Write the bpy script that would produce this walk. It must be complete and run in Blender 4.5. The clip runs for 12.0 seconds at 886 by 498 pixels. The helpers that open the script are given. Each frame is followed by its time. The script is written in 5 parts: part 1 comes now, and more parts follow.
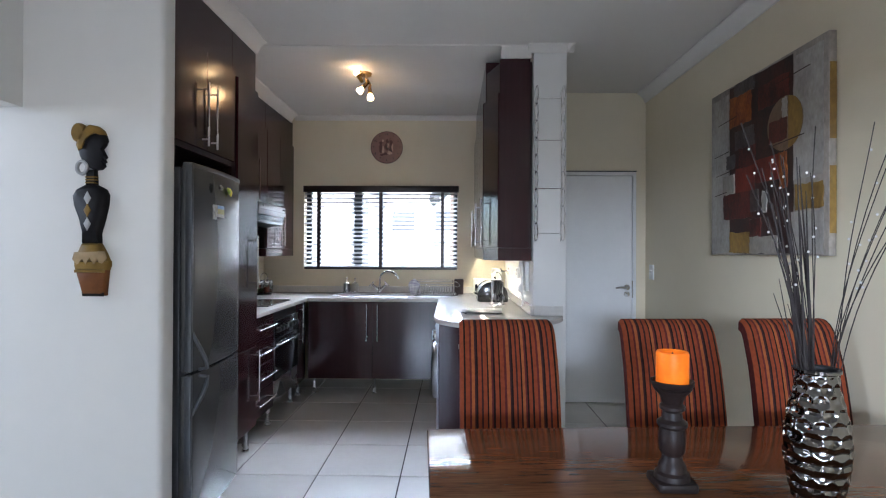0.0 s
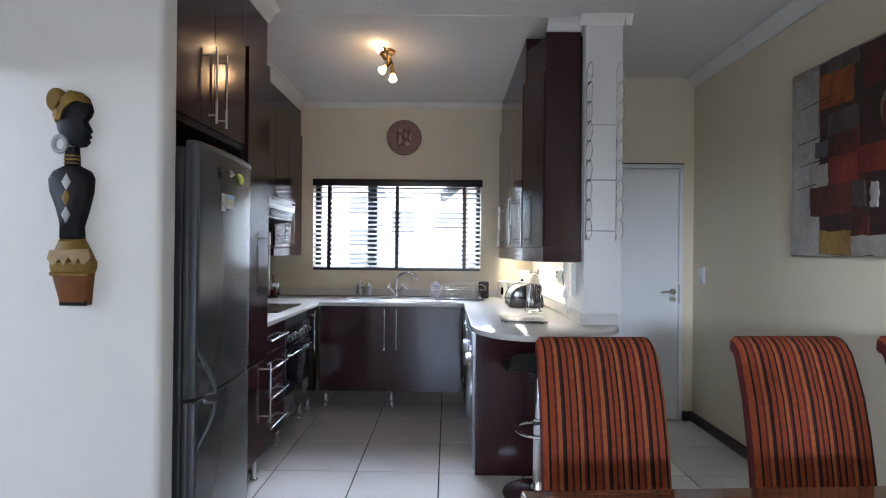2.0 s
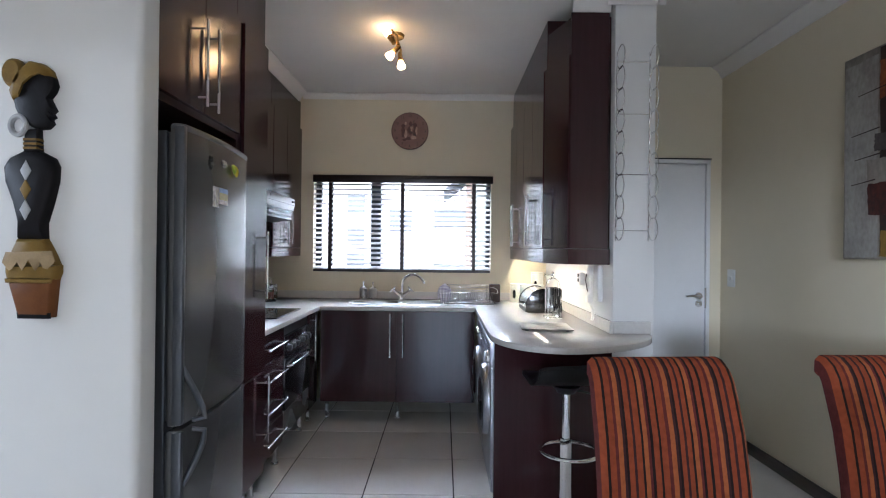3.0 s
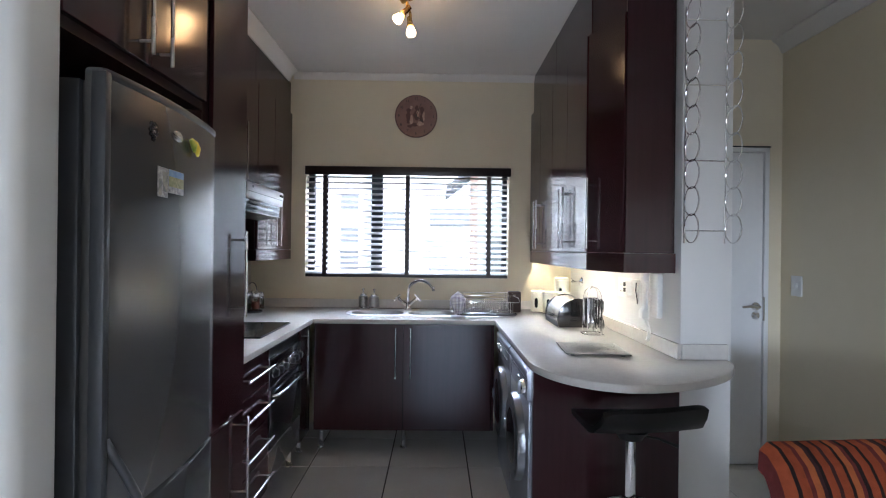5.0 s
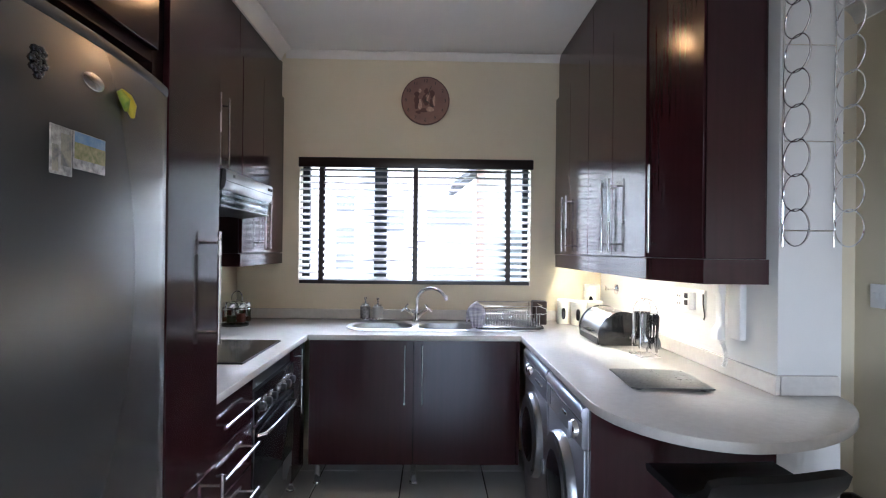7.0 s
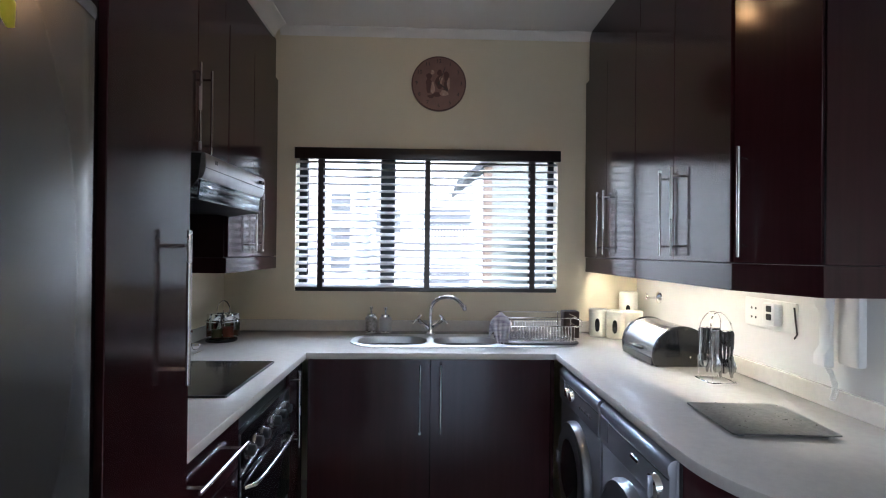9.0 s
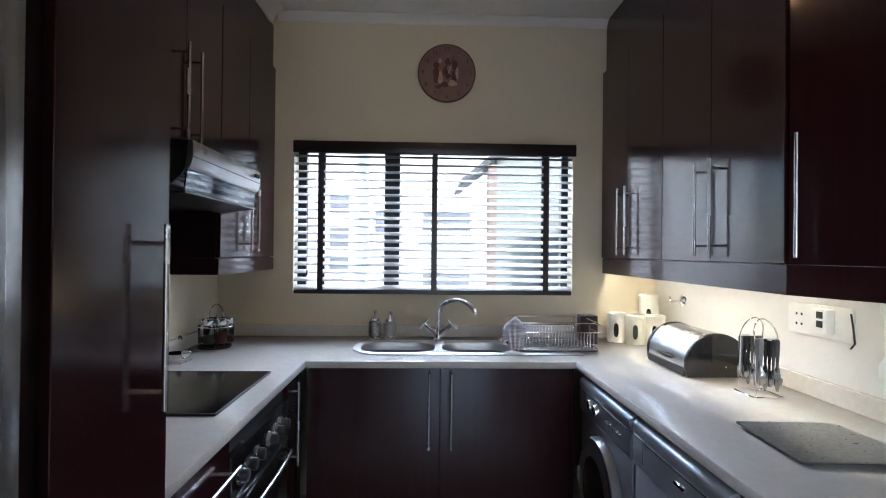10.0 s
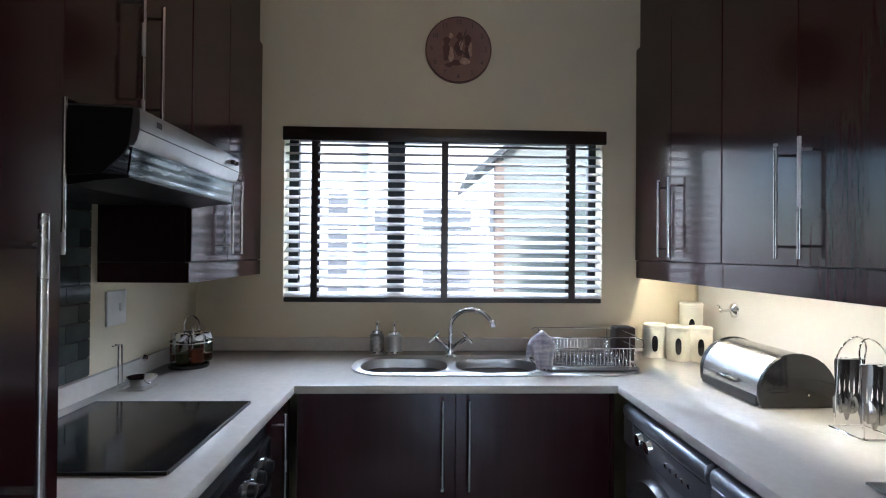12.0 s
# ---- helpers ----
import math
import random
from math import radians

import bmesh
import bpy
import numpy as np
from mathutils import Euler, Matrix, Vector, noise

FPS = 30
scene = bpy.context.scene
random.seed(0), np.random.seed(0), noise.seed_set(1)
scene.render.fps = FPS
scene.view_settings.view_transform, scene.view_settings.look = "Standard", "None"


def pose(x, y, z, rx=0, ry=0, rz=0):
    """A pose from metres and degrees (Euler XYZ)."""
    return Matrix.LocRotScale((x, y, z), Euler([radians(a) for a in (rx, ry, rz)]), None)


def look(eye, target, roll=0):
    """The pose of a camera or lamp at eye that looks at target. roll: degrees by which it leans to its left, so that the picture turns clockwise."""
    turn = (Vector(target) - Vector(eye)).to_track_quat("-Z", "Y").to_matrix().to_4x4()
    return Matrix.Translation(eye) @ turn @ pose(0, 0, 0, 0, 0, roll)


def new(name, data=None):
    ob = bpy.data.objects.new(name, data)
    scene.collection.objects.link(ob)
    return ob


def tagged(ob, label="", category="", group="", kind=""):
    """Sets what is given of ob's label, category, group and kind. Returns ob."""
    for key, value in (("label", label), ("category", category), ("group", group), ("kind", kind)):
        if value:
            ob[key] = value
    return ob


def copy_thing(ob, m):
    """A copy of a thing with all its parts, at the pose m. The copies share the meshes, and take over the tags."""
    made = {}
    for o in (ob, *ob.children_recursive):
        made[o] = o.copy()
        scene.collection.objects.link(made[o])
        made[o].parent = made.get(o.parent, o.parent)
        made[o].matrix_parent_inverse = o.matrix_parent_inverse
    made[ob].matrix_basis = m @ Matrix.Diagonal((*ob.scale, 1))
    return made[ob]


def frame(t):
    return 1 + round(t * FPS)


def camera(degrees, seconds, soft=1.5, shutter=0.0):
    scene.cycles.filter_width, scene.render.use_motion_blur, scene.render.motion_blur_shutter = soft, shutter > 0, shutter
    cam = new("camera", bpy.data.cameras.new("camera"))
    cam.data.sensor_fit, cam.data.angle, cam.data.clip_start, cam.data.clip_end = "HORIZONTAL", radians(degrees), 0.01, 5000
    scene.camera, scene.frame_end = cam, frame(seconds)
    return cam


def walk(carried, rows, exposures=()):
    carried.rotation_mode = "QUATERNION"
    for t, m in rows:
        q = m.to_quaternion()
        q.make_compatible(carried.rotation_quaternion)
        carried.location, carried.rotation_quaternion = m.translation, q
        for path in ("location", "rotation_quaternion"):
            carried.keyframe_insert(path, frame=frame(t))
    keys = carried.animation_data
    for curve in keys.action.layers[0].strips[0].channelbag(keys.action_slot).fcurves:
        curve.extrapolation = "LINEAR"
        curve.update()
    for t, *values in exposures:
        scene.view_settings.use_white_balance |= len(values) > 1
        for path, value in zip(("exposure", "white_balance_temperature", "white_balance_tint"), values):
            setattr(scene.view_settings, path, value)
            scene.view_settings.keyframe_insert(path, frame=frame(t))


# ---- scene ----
cam = camera(80.3, 12.0, soft=1.1)
# seconds, eye, target, roll
PATH = [
    (0, (-0.698, 3.285, 1.329), (-0.733, 5.285, 1.338), 0.30),
    (0.5, (-0.780, 3.377, 1.322), (-0.810, 5.377, 1.334), 0.32),
    (1, (-0.842, 3.480, 1.320), (-0.868, 5.480, 1.332), 0.40),
    (1.5, (-0.901, 3.598, 1.323), (-0.922, 5.598, 1.332), 0.50),
    (2, (-0.961, 3.727, 1.327), (-0.977, 5.727, 1.335), 0.57),
    (2.5, (-1.018, 3.865, 1.331), (-1.028, 5.865, 1.338), 0.62),
    (3, (-1.066, 4.009, 1.336), (-1.069, 6.009, 1.342), 0.66),
    (5, (-1.208, 4.589, 1.361), (-1.184, 6.589, 1.363), 0.66),
    (5.5, (-1.243, 4.732, 1.370), (-1.214, 6.731, 1.371), 0.62),
    (6, (-1.275, 4.861, 1.377), (-1.242, 6.861, 1.376), 0.60),
    (6.5, (-1.300, 4.979, 1.375), (-1.262, 6.978, 1.377), 0.62),
    (7, (-1.325, 5.093, 1.375), (-1.283, 7.093, 1.380), 0.64),
    (9, (-1.446, 5.522, 1.383), (-1.383, 7.521, 1.393), 0.56),
    (9.5, (-1.472, 5.620, 1.381), (-1.405, 7.619, 1.392), 0.57),
    (10, (-1.495, 5.716, 1.379), (-1.426, 7.715, 1.392), 0.60),
    (10.5, (-1.512, 5.813, 1.382), (-1.443, 7.812, 1.395), 0.57),
    (11, (-1.520, 5.906, 1.381), (-1.451, 7.905, 1.395), 0.53),
    (11.5, (-1.528, 5.999, 1.378), (-1.459, 7.998, 1.395), 0.50),
    (12, (-1.545, 6.094, 1.385), (-1.472, 8.092, 1.401), 0.50),
]
# seconds, stops, kelvin, tint
EXPOSURES = [(0, 2.27, 5800, 14), (3, 2.29, 5800, 14), (5, 2.18, 5800, 14), (6, 2.39, 5800, 15), (7, 2.47, 5750, 15), (9, 1.9, 5750, 13), (10.5, 1.83, 5750, 12), (12, 1.76, 5750, 12)]
walk(cam, [(t, look(eye, target, roll)) for t, eye, target, roll in PATH], EXPOSURES)

# ---- daylight and lamps ----
world = bpy.data.worlds.new("sky")
scene.world = world
world.use_nodes = True
wn = world.node_tree.nodes
sky = wn.new("ShaderNodeTexSky")
sky.sky_type, sky.sun_disc = "NISHITA", False
sky.sun_elevation, sky.sun_rotation = radians(38), radians(135)
wn["Background"].inputs[1].default_value = 0.15
world.node_tree.links.new(sky.outputs[0], wn["Background"].inputs[0])


def lamp(name, kind, power, colour, m, size=(1, 1), radius=0.02, angle=0.5):
    data = bpy.data.lights.new(name, kind)
    data.energy, data.color = power, colour
    if kind == "AREA":
        data.shape, data.size, data.size_y = "RECTANGLE", size[0], size[1]
    elif kind == "SUN":
        data.angle = radians(angle)
    else:
        data.shadow_soft_size = radius
    ob = new(name, data)
    ob.matrix_world = m
    return ob


lamp("sun", "SUN", 4.0, (1.0, 0.96, 0.90), look((0, 0, 10), (-0.9, 0.9, 9.0)), angle=3)
# daylight through the glazed doors behind the walker and the kitchen window
patio = lamp("patio_daylight", "AREA", 2.2, (0.76, 0.87, 1.0), look((-0.95, 0.12, 1.15), (-0.95, 3, 0.35)), (1.4, 2.0))
patio.data.spread = radians(110)
# added lamp far behind the doors, standing in for low sky
lamp("garden_daylight", "AREA", 610, (0.80, 0.89, 1.0), look((-4.5, -8.0, 2.75), (0.5, 7, 1.2)), (5.0, 1.1))
lamp("window_daylight", "AREA", 132, (0.80, 0.89, 1.0), look((-1.44, 9.95, 2.85), (-1.44, 8.0, 1.0)), (2.4, 1.3))
lamp("lounge_daylight", "AREA", 15.5, (0.82, 0.91, 1.0), look((-5.36, 4.5, 2.15), (-2.0, 4.9, 1.9)), (1.5, 0.62))


# ---- materials ----
def material(name, base, rough=0.5, metal=0.0, second=None, scale=8.0, stretch=(1, 1, 1), bump=0.0, bump_scale=60.0, fine=0.15,
             coat=0.0, rough_var=0.08, island=0.0, emit=0.0, spec=0.5):
    """Procedural paint, wood, stone or metal: two scales of variation in colour and gloss, and a fine relief."""
    mat = bpy.data.materials.new(name)
    mat.use_nodes = True
    nt = mat.node_tree
    n, link = nt.nodes, nt.links.new
    b = n["Principled BSDF"]
    b.inputs["Metallic"].default_value = metal
    b.inputs["Coat Weight"].default_value = coat
    b.inputs["Coat Roughness"].default_value = 0.12
    b.inputs["Specular IOR Level"].default_value = spec
    tc, mp = n.new("ShaderNodeTexCoord"), n.new("ShaderNodeMapping")
    mp.inputs["Scale"].default_value = stretch
    link(tc.outputs["Object"], mp.inputs["Vector"])
    big, small = n.new("ShaderNodeTexNoise"), n.new("ShaderNodeTexNoise")
    big.inputs["Scale"].default_value, big.inputs["Detail"].default_value = scale, 4
    small.inputs["Scale"].default_value, small.inputs["Detail"].default_value = scale * 9, 3
    for t in (big, small):
        link(mp.outputs[0], t.inputs["Vector"])
    second = second or tuple(c * 0.82 for c in base)
    ramp = n.new("ShaderNodeMixRGB")
    ramp.inputs[1].default_value, ramp.inputs[2].default_value = (*base, 1), (*second, 1)
    add = n.new("ShaderNodeMath")
    add.operation = "MULTIPLY_ADD"
    link(small.outputs[0], add.inputs[0])
    add.inputs[1].default_value = fine * 2
    link(big.outputs[0], add.inputs[2])
    rng = n.new("ShaderNodeMapRange")
    rng.inputs[1].default_value, rng.inputs[2].default_value = 0.3 + fine, 0.7 + fine
    link(add.outputs[0], rng.inputs[0])
    link(rng.outputs[0], ramp.inputs[0])
    out = ramp.outputs[0]
    if island:
        info, hsv, mr = n.new("ShaderNodeObjectInfo"), n.new("ShaderNodeHueSaturation"), n.new("ShaderNodeMapRange")
        link(info.outputs["Random"], mr.inputs[0])
        mr.inputs[3].default_value, mr.inputs[4].default_value = 1 - island, 1 + island
        link(mr.outputs[0], hsv.inputs["Value"])
        link(out, hsv.inputs["Color"])
        out = hsv.outputs[0]
    link(out, b.inputs["Base Color"])
    rr = n.new("ShaderNodeMapRange")
    rr.inputs[3].default_value, rr.inputs[4].default_value = max(0.02, rough - rough_var), min(1, rough + rough_var)
    link(big.outputs[0], rr.inputs[0])
    link(rr.outputs[0], b.inputs["Roughness"])
    if bump:
        bt, bp = n.new("ShaderNodeTexNoise"), n.new("ShaderNodeBump")
        bt.inputs["Scale"].default_value, bt.inputs["Detail"].default_value = bump_scale, 3
        link(mp.outputs[0], bt.inputs["Vector"])
        bp.inputs["Strength"].default_value, bp.inputs["Distance"].default_value = bump, 0.002
        link(bt.outputs[0], bp.inputs["Height"])
        link(bp.outputs[0], b.inputs["Normal"])
    if emit:
        b.inputs["Emission Color"].default_value = (*base, 1)
        b.inputs["Emission Strength"].default_value = emit
    return mat


def glass_material(name, tint=(0.95, 0.98, 0.97), rough=0.02):
    mat = bpy.data.materials.new(name)
    mat.use_nodes = True
    b = mat.node_tree.nodes["Principled BSDF"]
    b.inputs["Base Color"].default_value = (*tint, 1)
    b.inputs["Roughness"].default_value = rough
    b.inputs["Transmission Weight"].default_value = 1.0
    b.inputs["IOR"].default_value = 1.45
    return mat


WALL = material("cream_wall_paint", (0.71, 0.635, 0.475), 0.62, second=(0.68, 0.605, 0.445), scale=1.2, bump=0.12, bump_scale=220)
WHITE_WALL = material("white_wall_paint", (0.72, 0.71, 0.685), 0.6, second=(0.68, 0.675, 0.655), scale=1.2, bump=0.12, bump_scale=220)
CEIL = material("ceiling_paint", (0.74, 0.715, 0.67), 0.75, second=(0.70, 0.675, 0.635), scale=0.8, bump=0.08, bump_scale=150)
TILE = material("floor_tile_glaze", (0.80, 0.775, 0.74), 0.13, second=(0.74, 0.715, 0.68), scale=3.5, bump=0.03, bump_scale=40, island=0.05, rough_var=0.06)
GROUT = material("dark_grout", (0.055, 0.05, 0.047), 0.9, scale=30, bump=0.3)
WOOD = material("mahogany_veneer", (0.036, 0.0105, 0.0135), 0.145, second=(0.030, 0.009, 0.0112), scale=5, stretch=(14, 14, 0.5), bump=0.003, bump_scale=70, fine=0.25, rough_var=0.02, spec=0.42)
WOOD_SIDE = material("dark_cabinet_carcass", (0.022, 0.008, 0.009), 0.34, second=(0.018, 0.007, 0.0078), scale=5, stretch=(14, 14, 0.5), fine=0.3, spec=0.2)
COUNTER = material("white_quartz", (0.64, 0.615, 0.575), 0.12, second=(0.59, 0.565, 0.53), scale=45, fine=0.4, rough_var=0.03, spec=0.24)
STEEL = material("brushed_steel", (0.60, 0.59, 0.58), 0.27, 1.0, second=(0.56, 0.555, 0.55), scale=4, fine=0.2, rough_var=0.03)
CHROME = material("chrome", (0.80, 0.80, 0.81), 0.08, 1.0, second=(0.77, 0.77, 0.78), scale=6, rough_var=0.03)
SINK = material("satin_steel_sink", (0.60, 0.60, 0.60), 0.34, 1.0, second=(0.56, 0.56, 0.56), scale=4, stretch=(3, 1, 1), fine=0.2, rough_var=0.03)
FRIDGE = material("graphite_steel_door", (0.15, 0.149, 0.147), 0.27, 0.55, second=(0.144, 0.143, 0.141), scale=1.5, fine=0.15, rough_var=0.01, bump=0.01, bump_scale=400)
FRIDGE_TRIM = material("grey_fridge_trim", (0.085, 0.09, 0.10), 0.45, 0.4, scale=6)
RING = material("satin_porthole_silver", (0.30, 0.31, 0.33), 0.30, 0.9, second=(0.27, 0.28, 0.30), scale=6, rough_var=0.03)
SEAL = material("black_rubber", (0.02, 0.02, 0.02), 0.6, scale=30)
BLACK_GLOSS = material("black_gloss", (0.012, 0.012, 0.013), 0.12, second=(0.009, 0.009, 0.01), scale=9, rough_var=0.04)
SEAT_BLACK = material("black_moulded_plastic", (0.010, 0.0098, 0.010), 0.38, second=(0.007, 0.007, 0.0072), scale=10, spec=0.25)
BLACK_SATIN = material("black_plastic", (0.016, 0.016, 0.017), 0.4, scale=14)
WASHER = material("dark_silver_enamel", (0.36, 0.37, 0.41), 0.30, 0.55, second=(0.34, 0.35, 0.39), scale=6, rough_var=0.01)
WHITE_DOOR = material("white_door_enamel", (0.78, 0.78, 0.77), 0.38, second=(0.73, 0.73, 0.72), scale=2.5, bump=0.03, bump_scale=90)
WHITE_PLASTIC = material("white_plastic", (0.76, 0.76, 0.74), 0.35, second=(0.72, 0.72, 0.70), scale=12)
SKIRT = material("dark_timber_skirting", (0.030, 0.017, 0.013), 0.35, second=(0.018, 0.011, 0.009), scale=6, stretch=(8, 0.5, 8), fine=0.3)
TABLE = material("polished_cherry_table", (0.19, 0.078, 0.034), 0.09, second=(0.095, 0.036, 0.017), scale=2.2, stretch=(0.7, 7, 3), fine=0.45, rough_var=0.015, spec=0.5)
BLIND = material("dark_blind_wood", (0.022, 0.012, 0.011), 0.32, second=(0.014, 0.009, 0.009), scale=7, stretch=(0.5, 6, 6))
# dark wood slats coloured pale to stand in for the daylight glare
GLARE_SLAT = material("glare_pale_slat", (0.44, 0.425, 0.41), 0.45, second=(0.38, 0.37, 0.36), scale=7, stretch=(0.5, 6, 6), spec=0.1)
FRAME_ALU = material("charcoal_aluminium", (0.016, 0.022, 0.028), 0.4, 0.3, scale=8)
GLASS = glass_material("clear_glass")
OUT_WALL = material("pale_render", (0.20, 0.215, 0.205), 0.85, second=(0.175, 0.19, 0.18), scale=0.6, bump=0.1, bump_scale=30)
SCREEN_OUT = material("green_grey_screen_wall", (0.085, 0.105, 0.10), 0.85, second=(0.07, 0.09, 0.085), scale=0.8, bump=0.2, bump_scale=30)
OUT_WHITE = material("white_render", (0.80, 0.80, 0.79), 0.85, second=(0.75, 0.75, 0.74), scale=0.6)
OUT_GLASS = material("far_window_glass", (0.11, 0.115, 0.13), 0.3, second=(0.16, 0.165, 0.175), scale=1.5)
ROOF_OUT = material("grey_roof_sheet", (0.05, 0.055, 0.06), 0.6, scale=3)
BRICK_OUT = material("red_face_brick", (0.17, 0.125, 0.10), 0.85, second=(0.13, 0.095, 0.08), scale=8, bump=0.3)
GROUND_OUT = material("paved_yard", (0.34, 0.33, 0.31), 0.9, second=(0.27, 0.26, 0.25), scale=1.2, bump=0.3)


# ---- mesh helpers ----
def box(x0, x1, y0, y1, z0, z1, bev=0.0, seg=1):
    bm = bmesh.new()
    bmesh.ops.create_cube(bm, size=1)
    bmesh.ops.scale(bm, vec=(x1 - x0, y1 - y0, z1 - z0), verts=bm.verts)
    bmesh.ops.translate(bm, vec=((x0 + x1) / 2, (y0 + y1) / 2, (z0 + z1) / 2), verts=bm.verts)
    if bev:
        bmesh.ops.bevel(bm, geom=list(bm.edges), offset=bev, segments=seg, affect="EDGES", profile=0.5)
    return bm


def join(*bms):
    out = bmesh.new()
    for b in bms:
        me = bpy.data.meshes.new("tmp")
        b.to_mesh(me)
        b.free()
        out.from_mesh(me)
        bpy.data.meshes.remove(me)
    return out


def moved(bm, m):
    bmesh.ops.transform(bm, matrix=m, verts=bm.verts)
    return bm


def tube(pts, r, seg=10, closed=False):
    """A round bar that follows the points; r is one radius or one for each point."""
    bm = bmesh.new()
    pts = [Vector(p) for p in pts]
    n = len(pts)
    rings, side = [], None
    for i, p in enumerate(pts):
        a = pts[(i - 1) % n] if closed or i else p
        b = pts[(i + 1) % n] if closed or i < n - 1 else p
        d = (b - a).normalized()
        if side is None:
            side = d.orthogonal().normalized()
        side = (side - d * side.dot(d)).normalized()
        up = d.cross(side)
        rad = r[i] if isinstance(r, (list, tuple)) else r
        rings.append([bm.verts.new(p + (side * math.cos(k * 2 * math.pi / seg) + up * math.sin(k * 2 * math.pi / seg)) * rad) for k in range(seg)])
    for i in range(n if closed else n - 1):
        a, b = rings[i], rings[(i + 1) % n]
        for k in range(seg):
            f = bm.faces.new((a[k], a[(k + 1) % seg], b[(k + 1) % seg], b[k]))
            f.smooth = True
    if not closed:
        bm.faces.new(rings[0][::-1])
        bm.faces.new(rings[-1])
    bmesh.ops.recalc_face_normals(bm, faces=bm.faces)
    return bm


def rod(p, q, r, seg=12):
    return tube([p, q], r, seg)


def lathe(profile, at=(0, 0, 0), seg=32):
    """A turned body: profile of (radius, height) round the upright axis through at."""
    bm = bmesh.new()
    rings = []
    for r, z in profile:
        if r < 1e-5:
            rings.append([bm.verts.new((at[0], at[1], at[2] + z))])
        else:
            rings.append([bm.verts.new((at[0] + r * math.cos(k * 2 * math.pi / seg), at[1] + r * math.sin(k * 2 * math.pi / seg), at[2] + z)) for k in range(seg)])
    for a, b in zip(rings, rings[1:]):
        if len(a) == len(b) == 1:
            continue
        for k in range(seg):
            j = (k + 1) % seg
            vs = [a[0], b[k], b[j]] if len(a) == 1 else [a[k], a[j], b[0]] if len(b) == 1 else [a[k], a[j], b[j], b[k]]
            f = bm.faces.new(vs)
            f.smooth = True
    bmesh.ops.recalc_face_normals(bm, faces=bm.faces)
    return bm


def prism(poly, axis, a, b, bev=0.0, seg=2, smooth=False):
    """A flat outline pushed from a to b along an axis. The outline's pairs are the other two axes in order."""
    bm = bmesh.new()

    def at(p, w):
        return {"x": (w, p[0], p[1]), "y": (p[0], w, p[1]), "z": (p[0], p[1], w)}[axis]
    lo, hi = [bm.verts.new(at(p, a)) for p in poly], [bm.verts.new(at(p, b)) for p in poly]
    n = len(poly)
    for k in range(n):
        f = bm.faces.new((lo[k], lo[(k + 1) % n], hi[(k + 1) % n], hi[k]))
        f.smooth = smooth
    caps = [bm.faces.new(lo[::-1]), bm.faces.new(hi)]
    bmesh.ops.recalc_face_normals(bm, faces=bm.faces)
    if bev:
        edges = list({e for f in caps for e in f.edges})
        bmesh.ops.bevel(bm, geom=edges, offset=bev, segments=seg, affect="EDGES", profile=0.5)
    return bm


ORIGIN = {}


def finish(name, bm, mat, smooth=False):
    me = bpy.data.meshes.new(name)
    if smooth:
        for f in bm.faces:
            f.smooth = True
    bm.to_mesh(me)
    bm.free()
    me.set_sharp_from_angle(angle=radians(40))
    for m in (mat if isinstance(mat, (list, tuple)) else (mat,)):
        me.materials.append(m)
    return me


def thing(name, label, category, at=(0, 0, 0), group="", kind=""):
    ob = new(name)
    ob.empty_display_size = 0.05
    ob.location = at
    ORIGIN[ob] = Vector(at)
    return tagged(ob, label, category, group, kind)


def part(name, bm, mat, parent, label="", smooth=False):
    """One mesh under a thing or a part; bm is in the thing's building space."""
    origin = ORIGIN[parent]
    moved(bm, Matrix.Translation(-origin))
    ob = new(name, finish(name, bm, mat, smooth))
    ob.parent = parent
    ORIGIN[ob] = origin
    if label:
        ob["label"] = label
    return ob


def solid(name, bm, mat, label, category, group="", kind="", smooth=False):
    """A thing that is one mesh."""
    ob = new(name, finish(name, bm, mat, smooth))
    ORIGIN[ob] = Vector((0, 0, 0))
    return tagged(ob, label, category, group, kind)


def structure(name, bm, mat, label="", category=""):
    return solid(name, bm, mat, label or name.replace("_", " "), category or name.split("_")[0], kind="structure")


# ---- the plan: kitchen x -2.66 to -0.15, back wall y 8.72; dining room in front of y 6.85 ----
CEILING = 2.73
BACK, LEFT, RIGHT = 8.72, -2.66, -0.15
WX0, WX1, WZ0, WZ1 = -2.24, -0.645, 1.14, 2.0

structure("wall_north", join(
    box(LEFT - 0.2, WX0, BACK, BACK + 0.22, 0, CEILING), box(WX1, 1.25, BACK, BACK + 0.22, 0, CEILING),
    box(WX0, WX1, BACK, BACK + 0.22, 0, WZ0), box(WX0, WX1, BACK, BACK + 0.22, WZ1, CEILING)), WALL, "cream painted kitchen wall with a wide window", "wall")
structure("wall_kitchen_west", box(LEFT - 0.2, LEFT, 5.64, BACK, 0, CEILING), WALL, "cream painted kitchen side wall", "wall")
structure("wall_partition", box(-5.6, -1.95, 5.53, 5.64, 0, CEILING, 0.022, 4), WHITE_WALL, "white painted partition wall beside the fridge", "wall")
structure("wall_pillar", join(box(RIGHT, 0.072, 6.85, BACK, 0, CEILING, 0.004, 2)), WHITE_WALL, "white painted stub wall between kitchen and passage", "wall")
structure("wall_east", box(1.0, 1.2, -0.2, BACK, 0, CEILING), WALL, "cream painted dining room wall", "wall")
DX0, DX1, DY = 0.10, 0.885, 7.93
structure("wall_passage", join(box(0.072, DX0 - 0.03, DY, DY + 0.15, 0, CEILING), box(DX1 + 0.03, 1.0, DY, DY + 0.15, 0, CEILING),
                               box(DX0 - 0.03, DX1 + 0.03, DY, DY + 0.15, 2.03, CEILING)), WALL, "cream painted wall round the passage door", "wall")
